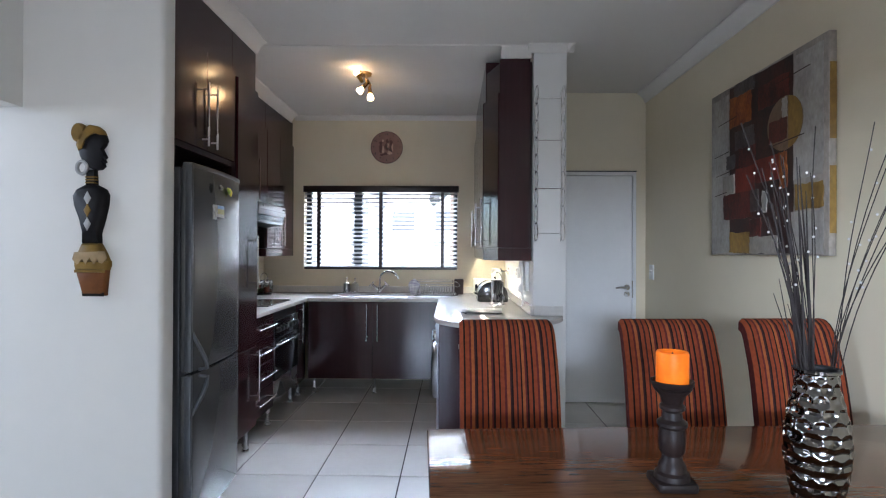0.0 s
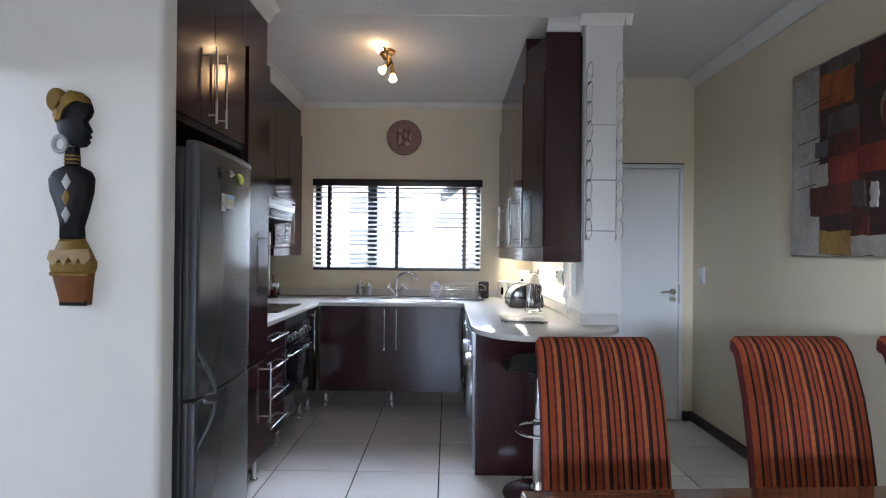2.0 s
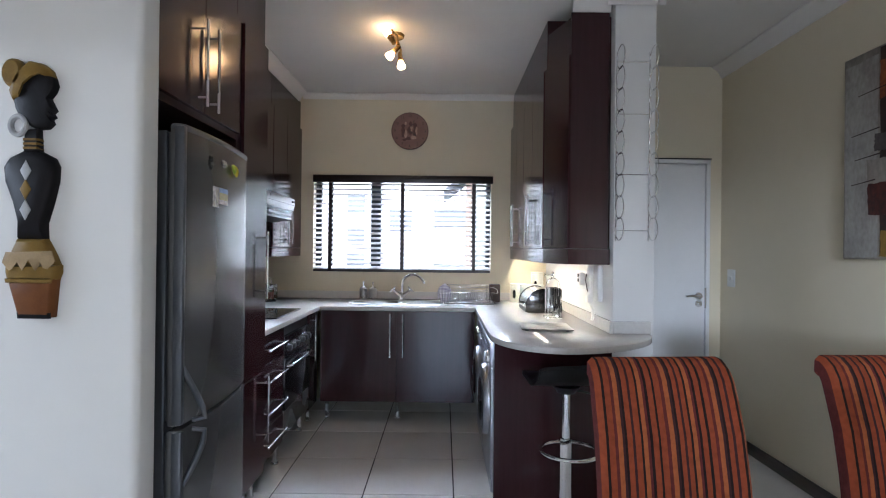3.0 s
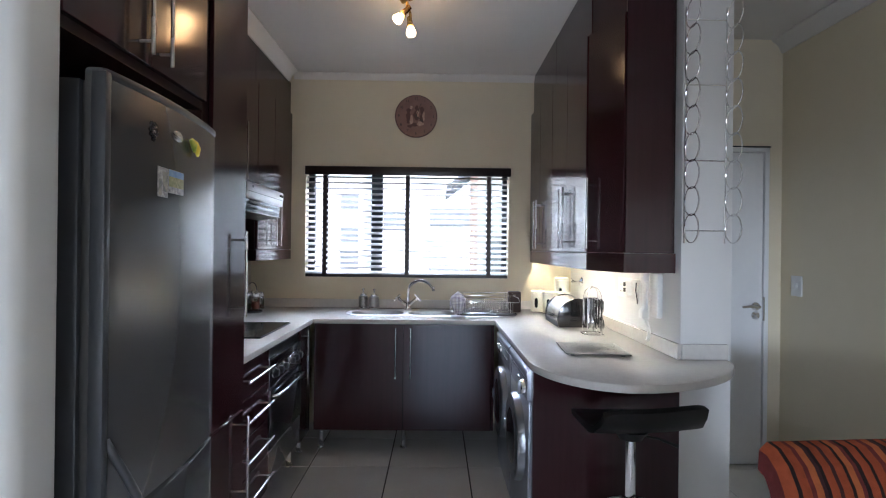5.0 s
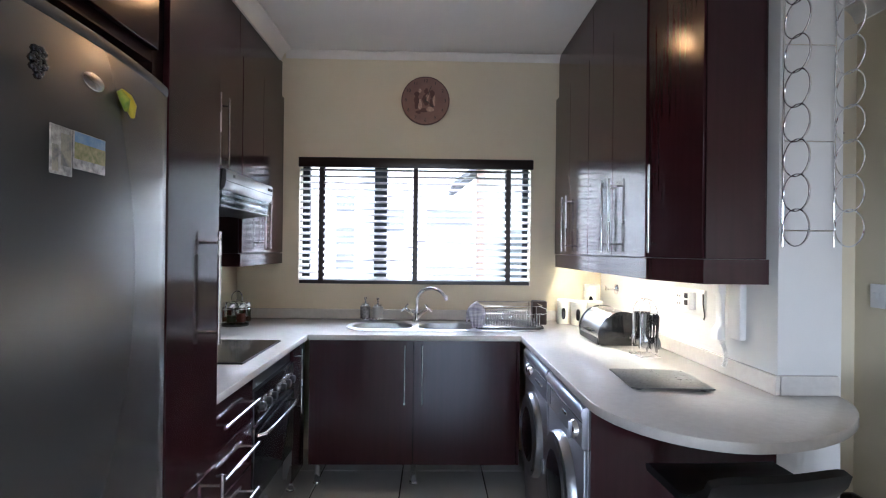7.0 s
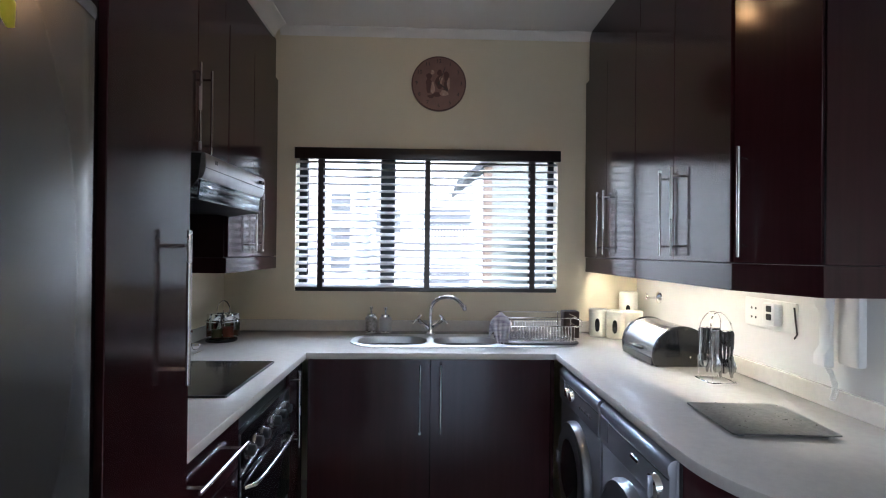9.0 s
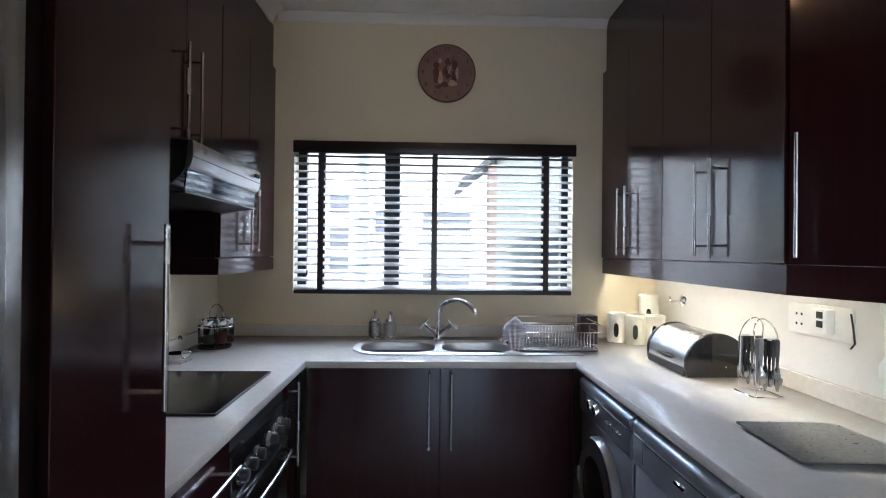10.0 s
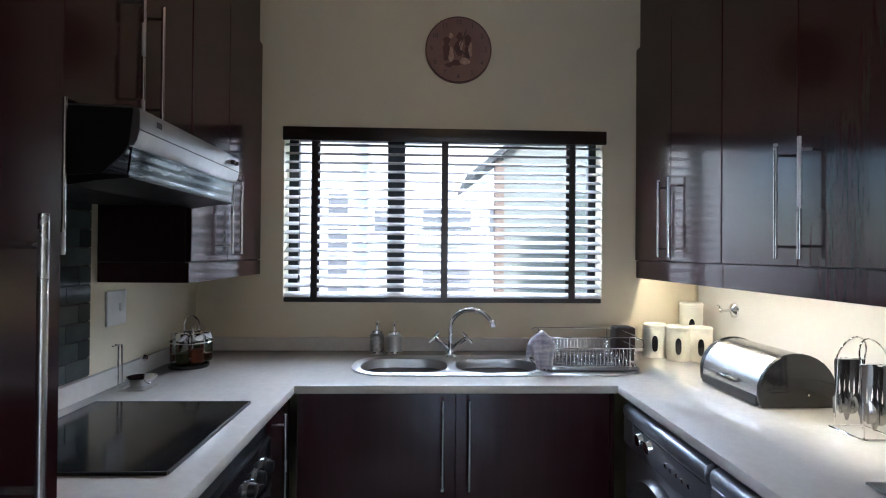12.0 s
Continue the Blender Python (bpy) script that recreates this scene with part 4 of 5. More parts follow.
def bottle(x, y, h, r, mat, label):
    b = thing("soap_dispenser", label, "soap dispenser", (x, y, 0.906), "soap dispensers")
    part("bottle", lathe([(0, 0), (r, 0), (r, h * 0.9), (r * 0.7, h), (0, h)], (x, y, 0.906), 24), mat, b)
    part("band", lathe([(r + 0.001, 0.0), (r + 0.002, 0.004), (r + 0.002, h * 0.14), (r + 0.001, h * 0.16)], (x, y, 0.906), 24), CHROME, b)
    part("pump", join(lathe([(0, 0), (r * 0.75, 0), (r * 0.75, 0.012), (0.006, 0.016), (0.006, 0.04), (0.011, 0.042), (0.011, 0.055), (0, 0.056)], (x, y, 0.906 + h), 18),
                      tube([(x, y, 0.906 + h + 0.05), (x + 0.002, y - 0.03, 0.906 + h + 0.048), (x + 0.002, y - 0.036, 0.906 + h + 0.04)], 0.0045, 8)), CHROME, b, "chrome pump head")


bottle(-1.762, 8.585, 0.10, 0.034, MERCURY, "cut glass soap dispenser with chrome pump")
bottle(-1.680, 8.590, 0.095, 0.036, FROSTED, "frosted glass soap dispenser with chrome collar")

# dish rack on the drainer
rk = thing("dish_rack", "chrome wire dish rack standing on the sink drainer", "dish rack", (-0.86, 8.36, 0.906))
RX0, RX1, RY0, RY1 = -1.055, -0.655, 8.225, 8.50
for z in (0.925, 1.000, 1.035):
    part("hoop", tube([(x, y, z + (0.01 if z > 1 else 0)) for x, y in rounded(RX0, RX1, RY0, RY1, 0.04, 4)], 0.0024, 8, closed=True), CHROME, rk)
for k in range(24):
    x = RX0 + 0.02 + k * (RX1 - RX0 - 0.04) / 23
    part("wire", tube([(x, RY0, 1.0), (x, RY0 + 0.004, 0.925), (x, RY0 + 0.09, 0.918), (x, RY0 + 0.11, 0.962), (x, RY0 + 0.13, 0.918), (x, RY1 - 0.004, 0.925), (x, RY1, 1.0)], 0.0015, 6), CHROME, rk)
for x, y in ((RX0 + 0.04, RY0), (RX1 - 0.04, RY0), (RX0 + 0.04, RY1), (RX1 - 0.04, RY1)):
    part("upright", rod((x, y, 0.906), (x, y, 1.045), 0.0024, 8), CHROME, rk)
for k in range(7):
    y = RY0 + 0.035 + 0.034 * k
    part("base_wire", rod((RX0 + 0.004, y, 0.9235), (RX1 - 0.004, y, 0.9235), 0.0015, 6), CHROME, rk)
part("drip_tray", prism(rounded(RX0 - 0.01, RX1 + 0.015, RY0 - 0.01, RY1 + 0.01, 0.06), "z", 0.9065, 0.916, 0.003), GREY_TRAY, rk, "smoky grey plastic drip tray")
part("side_loop", tube([(RX1 - 0.02, RY0 + 0.02, 1.045), (RX1 + 0.02, RY0 + 0.01, 1.03), (RX1 + 0.03, RY0 + 0.03, 1.0), (RX1, RY0 + 0.05, 0.99)], 0.003, 8), CHROME, rk)
cu = thing("cutlery_holder", "dark brown cutlery cup on the dish rack's end", "cutlery holder", (-0.63, 8.46, 0.907))
part("cup", prism(rounded(-0.675, -0.585, 8.43, 8.52, 0.012, 3), "z", 0.907, 1.055, 0.004), BROWN_CUP, cu)
# black cap on the solid cup, in place of a shaded hollow
part("mouth", prism(rounded(-0.667, -0.593, 8.438, 8.512, 0.010, 3), "z", 1.0552, 1.0565), SEAL, cu)

# towel hung over the rack's end
bm = bmesh.new()
prof = [(8.190, 0.910), (8.192, 0.93), (8.196, 0.96), (8.202, 0.99), (8.209, 1.02), (8.217, 1.043), (8.228, 1.055), (8.242, 1.058), (8.262, 1.052), (8.285, 1.040), (8.295, 1.01), (8.300, 0.97)]
rows = []
for j in range(15):
    u = j / 14
    hem = [(1 - i / 6) if i < 6 else 0 for i in range(len(prof))]
    rows.append([bm.verts.new((-1.112 + 0.055 * hem[i] * 0.5 + (0.112 - 0.060 * hem[i]) * u, y - 0.008 * math.sin(j * 1.5) * max(0.2, (7 - i) / 7),
                               z + 0.010 - 0.055 * (2 * u - 1) ** 2 * (1 - hem[i]) + 0.004 * math.sin(j * 1.1))) for i, (y, z) in enumerate(prof)])
for a, b in zip(rows, rows[1:]):
    for i in range(len(prof) - 1):
        bm.faces.new((a[i], a[i + 1], b[i + 1], b[i])).smooth = True
bmesh.ops.recalc_face_normals(bm, faces=bm.faces)
bmesh.ops.solidify(bm, geom=list(bm.faces), thickness=0.005)
bmesh.ops.recalc_face_normals(bm, faces=bm.faces)
solid("tea_towel", bm, TOWEL, "white and grey striped tea towel over the rack", "towel")

# canisters and wall hook
for x, y, hgt, lab in ((-0.435, 8.575, 0.155, "ivory enamel storage canister beside the window corner"), (-0.360, 8.50, 0.155, "ivory enamel canister with an oval dark window"), (-0.268, 8.475, 0.155, "ivory enamel storage canister near the bread bin"), (-0.250, 8.592, 0.255, "tall ivory enamel canister behind the others")):
    cn = thing("canister", lab, "canister", (x, y, 0.9), "kitchen canisters")
    part("body", lathe([(0, 0), (0.050, 0), (0.052, 0.004), (0.052, hgt - 0.018), (0, hgt - 0.018)], (x, y, 0.9), 28), CANISTER, cn)
    part("lid", lathe([(0.0535, 0), (0.054, 0.014), (0.048, 0.020), (0, 0.021)], (x, y, 0.9 + hgt - 0.017), 28), CANISTER, cn)
    bm = prism([(0.013 * math.cos(a), 0.038 * math.copysign(abs(math.sin(a)) ** 0.6, math.sin(a))) for a in [radians(15 * k) for k in range(24)]], "y", 0, 0.004)
    part("window", moved(bm, pose(x - 0.021, y - 0.0495, 0.968 if hgt < 0.2 else 1.045, 0, 0, -23)), BLACK_GLOSS, cn, "dark oval window")
hk = thing("wall_hook", "chrome wall hook above the canisters", "hook", (RIGHT, 8.40, 1.14))
part("rose", tube([(RIGHT - 0.001, 8.40, 1.14), (RIGHT - 0.008, 8.40, 1.14), (RIGHT - 0.016, 8.40, 1.14), (RIGHT - 0.019, 8.40, 1.14)], [0.034, 0.032, 0.016, 0.010], 24), CHROME, hk)
part("arm", tube([(RIGHT - 0.017, 8.40, 1.14), (RIGHT - 0.055, 8.40, 1.138), (RIGHT - 0.060, 8.40, 1.138), (RIGHT - 0.070, 8.40, 1.138), (RIGHT - 0.076, 8.40, 1.138)], [0.007, 0.006, 0.011, 0.011, 0.005], 14), CHROME, hk)
part("prong", tube([(RIGHT - 0.066, 8.40, 1.145), (RIGHT - 0.072, 8.40, 1.160), (RIGHT - 0.080, 8.40, 1.164)], 0.004, 8), CHROME, hk)

# bread bin
bb = thing("bread_bin", "steel roll-top bread bin with black ends", "bread bin", (-0.36, 7.92, 0.9))
prof = [(-0.250, 0.903), (-0.482, 0.903), (-0.493, 0.915), (-0.496, 0.945)] + [(-0.3715 - 0.1245 * math.cos(a), 0.950 + 0.122 * math.sin(a)) for a in [radians(v) for v in range(12, 181, 12)]] + [(-0.246, 0.92)]
part("roll_top", prism(prof, "y", 7.735, 8.065, 0.0, smooth=True), STEEL, bb, "brushed steel curved cover")
big = [(-0.371 + (x + 0.371) * 1.03, 0.9 + (z - 0.9) * 1.02) for x, z in prof]
part("end_cap", prism(big, "y", 7.720, 7.736, 0.003), BLACK_GLOSS, bb)
part("end_cap", prism(big, "y", 8.064, 8.080, 0.003), BLACK_GLOSS, bb)
part("base_strip", box(-0.499, -0.486, 7.737, 8.063, 0.905, 0.938, 0.003), BLACK_SATIN, bb)
part("handle", tube([(-0.494, 7.85, 0.960), (-0.511, 7.855, 0.964), (-0.517, 7.88, 0.967), (-0.517, 7.91, 0.967), (-0.511, 7.935, 0.964), (-0.494, 7.94, 0.960)], 0.007, 10), BLACK_GLOSS, bb)
part("screw", tube([(-0.34, 7.7195, 0.945), (-0.34, 7.717, 0.945)], 0.004, 12), CHROME, bb)
bb.location.x += 0.018

# cutlery stand
CTX, CTY = -0.340, 7.492
cs = thing("cutlery_stand", "chrome wire stand hung with steel cutlery", "cutlery stand", (CTX, CTY, 0.9))
part("base", tube([(x, y, 0.904) for x, y in rounded(CTX - 0.052, CTX + 0.052, CTY - 0.058, CTY + 0.058, 0.008, 2)], 0.003, 8, closed=True), CHROME, cs)
for dy in (-0.040, 0.040):
    arch = [(CTX - 0.040, CTY + dy * 1.25, 0.905), (CTX - 0.040, CTY + dy, 1.095)]
    arch += [(CTX - 0.040 * math.cos(a), CTY + dy * (1 - 0.55 * math.sin(a)), 1.105 + 0.058 * math.sin(a)) for a in [radians(v) for v in range(0, 181, 15)]]
    part("arch", tube(arch + [(CTX + 0.040, CTY + dy, 1.095), (CTX + 0.040, CTY + dy * 1.25, 0.905)], 0.0022, 8), CHROME, cs)
    part("rail", rod((CTX - 0.042, CTY + dy, 1.098), (CTX + 0.042, CTY + dy, 1.098), 0.0022, 8), CHROME, cs)


def cutlery(kind, x, y, z, turn):
    """One piece hung by its handle from z down: a tapered handle and a shaped end."""
    stem = [(0.0045, 0.0), (0.0075, -0.008), (0.0065, -0.045), (0.0035, -0.085)]
    ends = {"spoon": [(0.004, -0.10), (0.013, -0.115), (0.0165, -0.132), (0.013, -0.148), (0.005, -0.156)],
            "fork": [(0.004, -0.10), (0.011, -0.112), (0.0115, -0.130), (0.0105, -0.155)],
            "knife": [(0.006, -0.095), (0.009, -0.11), (0.0095, -0.15), (0.003, -0.175)]}
    edge_ = stem + ends[kind]
    bm = bmesh.new()
    grid = []
    for w, h in edge_:
        cup = -0.007 * max(0.0, 1 - ((h + 0.13) / 0.028) ** 2) if kind == "spoon" else -0.004 * max(0.0, min(1.0, -(h + 0.09) / 0.05))
        grid.append([bm.verts.new((w * q, cup * (1 - 0.6 * q * q), h)) for q in (-1, -0.5, 0, 0.5, 1)])
    for a, b in zip(grid, grid[1:]):
        for k in range(4):
            if kind == "fork" and b is grid[-1] and k in (1, 2):
                continue
            bm.faces.new((a[k], a[k + 1], b[k + 1], b[k])).smooth = True
    bmesh.ops.recalc_face_normals(bm, faces=bm.faces)
    bmesh.ops.solidify(bm, geom=list(bm.faces), thickness=0.0016)
    part(kind, moved(bm, pose(x, y, z, 0, 0, turn)), CUTLERY, cs)


hang = random.Random(8)
for dy in (-0.046, 0.046):
    for k, kind in enumerate(("fork", "spoon", "knife", "spoon", "fork", "knife")):
        cutlery(kind, CTX - 0.035 + 0.014 * k, CTY + dy, 1.100 - hang.uniform(0, 0.006), hang.uniform(-65, -10))
cutlery("spoon", CTX + 0.046, CTY - 0.030, 1.09, -40)

# glass board, sockets, intercom
solid("glass_board", moved(join(prism(rounded(-0.142, 0.142, -0.146, 0.146, 0.008, 3), "z", 0.008, 0.013, 0.002), *[lathe([(0, 0), (0.010, 0), (0.010, 0.008), (0, 0.008)], (x, y, 0), 12) for x in (-0.11, 0.11) for y in (-0.12, 0.12)]), pose(-0.484, 7.015, 0.9, 0, 0, -4)),
      GRANITE, "speckled grey glass chopping board on the counter", "chopping board")
so = thing("wall_socket", "white double wall socket with a plugged adaptor", "socket", (RIGHT, 7.5, 1.16), "wall sockets")
part("plate", box(RIGHT - 0.012, RIGHT - 0.001, 7.35, 7.64, 1.105, 1.215, 0.004, 2), WHITE_PLASTIC, so)
for y in (7.57, 7.595):
    for z in (1.14, 1.175):
        part("pin_hole", tube([(RIGHT - 0.0125, y, z), (RIGHT - 0.0115, y, z)], 0.005, 8), SEAL, so)
so.location.y -= 0.042
part("adaptor", box(RIGHT - 0.045, RIGHT - 0.012, 7.415, 7.485, 1.125, 1.205, 0.006, 2), WHITE_PLASTIC, so)
for z in (1.145, 1.175):
    part("rocker", box(RIGHT - 0.049, RIGHT - 0.044, 7.43, 7.455, z, z + 0.022, 0.001), SEAL, so)
part("cord", tube([(RIGHT - 0.02, 7.345, 1.20), (RIGHT - 0.03, 7.325, 1.16), (RIGHT - 0.02, 7.33, 1.11), (RIGHT - 0.008, 7.36, 1.09)], 0.003, 8), SEAL, so)
so = thing("wall_socket", "white switch plate on the wall behind the hob", "socket", (LEFT, 8.03, 1.17), "wall sockets")
part("plate", box(LEFT + 0.001, LEFT + 0.011, 7.975, 8.095, 1.115, 1.24, 0.004, 2), WHITE_PLASTIC, so)
part("rocker", box(LEFT + 0.0105, LEFT + 0.016, 8.045, 8.065, 1.165, 1.195, 0.002), WHITE_PLASTIC, so)
sw = thing("light_switch", "white light switch beside the passage door", "light switch", (1.0, 7.77, 1.16))
part("plate", box(0.990, 0.999, 7.725, 7.82, 1.10, 1.225, 0.003, 2), WHITE_PLASTIC, sw)
part("rocker", box(0.985, 0.991, 7.755, 7.775, 1.145, 1.18, 0.002), WHITE_PLASTIC, sw)
part("rocker", box(0.985, 0.991, 7.78, 7.80, 1.145, 1.18, 0.002), WHITE_PLASTIC, sw)
ic = thing("intercom_phone", "white wall intercom handset with a coiled cord", "intercom", (RIGHT, 7.08, 1.15))
part("base", box(RIGHT - 0.030, RIGHT - 0.001, 7.02, 7.10, 1.05, 1.26, 0.008, 2), WHITE_PLASTIC, ic)
part("handset", prism([(RIGHT - 0.030, 1.265), (RIGHT - 0.062, 1.262), (RIGHT - 0.064, 1.225), (RIGHT - 0.050, 1.205), (RIGHT - 0.048, 1.10), (RIGHT - 0.066, 1.075), (RIGHT - 0.066, 1.04), (RIGHT - 0.032, 1.035), (RIGHT - 0.036, 1.15)], "y", 7.105, 7.155, 0.006), WHITE_PLASTIC, ic)
part("cord", tube([(RIGHT - 0.045 + 0.008 * math.cos(k * 1.3) + 0.012 * math.sin(k / 120 * 3.1), 7.125 + 0.008 * math.sin(k * 1.3) - 0.02 * math.sin(k / 120 * 3.1), 1.04 - 0.00115 * k) for k in range(0, 92)], 0.0022, 6), WHITE_PLASTIC, ic)

# spice carousel, ladle rest
sp = thing("spice_rack", "chrome spice carousel with small glass jars", "spice rack", (-2.525, 8.34, 0.9))
part("base", lathe([(0, 0), (0.078, 0), (0.08, 0.006), (0.078, 0.016), (0.02, 0.02), (0, 0.02)], (-2.525, 8.34, 0.9), 28), BLACK_GLOSS, sp)
part("pole", tube([(-2.525, 8.36, 0.915), (-2.525, 8.36, 1.06)], 0.004, 8), CHROME, sp)
part("loop", tube([(-2.525 - 0.033 * math.cos(a), 8.36, 1.065 + 0.045 * math.sin(a)) for a in [radians(v) for v in range(-20, 201, 20)]], 0.0035, 8), CHROME, sp)
part("ring", tube([(-2.525 + 0.088 * math.cos(k * 0.2618), 8.36 + 0.088 * math.sin(k * 0.2618), 1.005) for k in range(24)], 0.003, 6, closed=True), CHROME, sp)
for k in range(6):
    x, y = -2.525 + 0.057 * math.cos(k * 1.047 + 0.3), 8.36 + 0.057 * math.sin(k * 1.047 + 0.3)
    j = part("jar", lathe([(0, 0), (0.025, 0), (0.026, 0.004), (0.026, 0.085), (0.021, 0.092), (0, 0.092)], (x, y, 0.922), 18), JAR_GLASS, sp)
    part("contents", lathe([(0, 0.004), (0.022, 0.004), (0.022, 0.03 + 0.012 * (k % 3)), (0, 0.032 + 0.012 * (k % 3))], (x, y, 0.922), 14), SPICE[k % 3], j)
    part("lid", lathe([(0.024, 0), (0.025, 0.002), (0.025, 0.028), (0.022, 0.031), (0, 0.031)], (x, y, 1.012), 18), CHROME, j, "chrome lid")
ld = thing("spoon_rest", "chrome spoon rest with an upright hook", "spoon rest", (-2.55, 7.95, 0.9))
part("dish", lathe([(0, 0.012), (0.03, 0.014), (0.05, 0.034), (0.053, 0.035), (0.033, 0.008), (0, 0.006)], (-2.54, 7.99, 0.905), 26), CHROME, ld)
part("frame", tube([(-2.50, 8.03, 0.904), (-2.50, 7.93, 0.904), (-2.585, 7.93, 0.904), (-2.587, 7.935, 1.06), (-2.587, 7.90, 1.062)], 0.0028, 8), CHROME, ld)
part("frame", tube([(-2.585, 8.03, 0.904), (-2.585, 7.955, 0.904), (-2.587, 7.955, 1.06), (-2.587, 7.92, 1.064)], 0.0028, 8), CHROME, ld)
part("knob", tube([(-2.60, 8.10, 0.985), (-2.585, 8.10, 0.985), (-2.575, 8.10, 0.985)], [0.006, 0.012, 0.008], 14), CHROME, ld)

# ---- wall clock ----
CX, CZ, CR = -1.381, 2.402, 0.166
ck = thing("wall_clock", "round copper-toned wall clock with a dark rim", "clock", (CX, BACK, CZ))


def disc(x, z, r, y0, y1, seg=40):
    return tube([(x, y0, z), (x, y1, z)], r, seg)


part("case", disc(CX, CZ, CR, BACK - 0.001, BACK - 0.018, 56), DARK_PRINT, ck)
part("face", disc(CX, CZ, CR - 0.007, BACK - 0.018, BACK - 0.0205, 56), COPPER, ck)
for k in range(1, 13):
    cv = bpy.data.curves.new("numeral", "FONT")
    cv.body, cv.size, cv.align_x, cv.align_y, cv.extrude = str(k), 0.032, "CENTER", "CENTER", 0.0006
    nm = new("numeral", cv)
    bpy.context.view_layer.update()
    me = bpy.data.meshes.new_from_object(nm.evaluated_get(bpy.context.evaluated_depsgraph_get()))
    bpy.data.objects.remove(nm)
    me.materials.append(SEAL)
    nm = new("numeral", me)
    a = radians(90 - 30 * k)
    nm.parent = ck
    nm.matrix_basis = pose(0.135 * math.cos(a), -0.0212, 0.135 * math.sin(a), 90)
CREAM_PRINT = material("pale_print", (0.48, 0.36, 0.30), 0.5, second=(0.30, 0.16, 0.13), scale=60)
for k, (u, v, w, h, pale) in enumerate(((-0.046, 0.030, 0.013, 0.018, 0), (-0.046, -0.012, 0.016, 0.036, 0), (-0.030, 0.052, 0.009, 0.011, 1), (-0.028, -0.020, 0.010, 0.030, 1), (0.004, 0.050, 0.012, 0.016, 0), (0.002, 0.005, 0.017, 0.034, 0),
                                       (0.010, 0.015, 0.008, 0.020, 1), (0.034, 0.034, 0.013, 0.024, 0), (0.032, -0.016, 0.012, 0.028, 0), (0.024, -0.045, 0.020, 0.014, 1), (-0.010, -0.052, 0.020, 0.012, 0), (0.046, 0.000, 0.007, 0.030, 1), (-0.036, -0.062, 0.016, 0.009, 0))):
    u, v, w, h = 1.3 * u, 1.3 * v, 1.25 * w, 1.25 * h
    bm = prism([(CX + u + w * math.cos(t) * (1 + 0.3 * math.sin(3 * t + k)), CZ + v + h * math.sin(t)) for t in [radians(30 * q) for q in range(12)]], "y", BACK - 0.0213 - 0.0001 * k, BACK - 0.0206)
    part("motif", bm, CREAM_PRINT if pale else DARK_PRINT, ck)
part("hour_hand", box(-0.003, 0.003, -0.0008, 0.0008, -0.01, 0.07), SEAL, ck).matrix_basis = pose(CX - CX, -0.0245, 0, 0, 128) @ Matrix.Translation(Vector((CX, BACK, CZ)))
part("minute_hand", box(-0.002, 0.002, -0.0008, 0.0008, -0.015, 0.105), SEAL, ck).matrix_basis = pose(0, -0.0262, 0, 0, 22) @ Matrix.Translation(Vector((CX, BACK, CZ)))

# ---- ceiling spotlight bar ----
LX, LY = -1.385, 7.40
sl = thing("ceiling_spotlight", "antique brass ceiling spotlight bar with lit bulbs", "ceiling light", (LX, LY, CEILING))
part("ceiling_plate", lathe([(0, 0), (0.045, 0), (0.05, -0.006), (0.045, -0.022), (0, -0.026)], (LX, LY, CEILING), 28), BRASS, sl)
part("bar", tube([(LX - 0.015, LY - 0.17, CEILING - 0.045), (LX + 0.005, LY - 0.06, CEILING - 0.035), (LX, LY, CEILING - 0.03), (LX + 0.005, LY + 0.06, CEILING - 0.035), (LX + 0.015, LY + 0.17, CEILING - 0.045)], 0.008, 12), BRASS, sl)
SPOTS = (((LX - 0.015, LY - 0.15), (-0.30, 0.25, 0.55), 0.16), ((LX, LY - 0.01), (-0.5, -0.15, -0.6), 0.25), ((LX + 0.012, LY + 0.13), (0.12, -0.25, -0.95), 0.6))
for (x, y), d, power in SPOTS:
    d = Vector(d).normalized()
    top = Vector((x, y, CEILING - 0.042))
    a = top + Vector((0, 0, -0.055))
    h = part("spot_head", tube([a - d * 0.03, a - d * 0.028, a + d * 0.005, a + d * 0.03, a + d * 0.034], [0.006, 0.014, 0.016, 0.020, 0.020], 18), BRASS, sl)
    part("stem", rod(top, a - d * 0.01, 0.006, 10), BRASS, h)
    c0 = a + d * 0.036
    part("bulb", tube([c0, c0 + d * 0.012, c0 + d * 0.032, c0 + d * 0.046, c0 + d * 0.050], [0.012, 0.020, 0.027, 0.025, 0.004], 18), BULB, h, "glowing frosted reflector bulb")
    data = bpy.data.lights.new("spot_lamp", "SPOT")
    data.energy, data.color, data.shadow_soft_size, data.spot_size, data.spot_blend = power, (1.0, 0.53, 0.21), 0.03, radians(150), 0.6
    ob = new("spot_lamp", data)
    e = c0 + d * 0.085
    ob.matrix_world = look(e, e + d)

# under-cabinet light strip
ul = thing("under_cabinet_light", "lit slim strip light under the wall cabinets", "strip light", (-0.41, 7.8, 1.34))
part("housing", box(-0.444, -0.406, 7.2, 8.66, 1.340, 1.3545, 0.002), WHITE_PLASTIC, ul)
part("diffuser", box(-0.440, -0.410, 7.22, 8.64, 1.336, 1.3398), LED, ul, "glowing diffuser")
lamp("strip_lamp", "AREA", 1.85, (1.0, 0.86, 0.60), look((-0.427, 7.93, 1.334), (-0.427, 7.93, 0.9)), (0.022, 1.4))

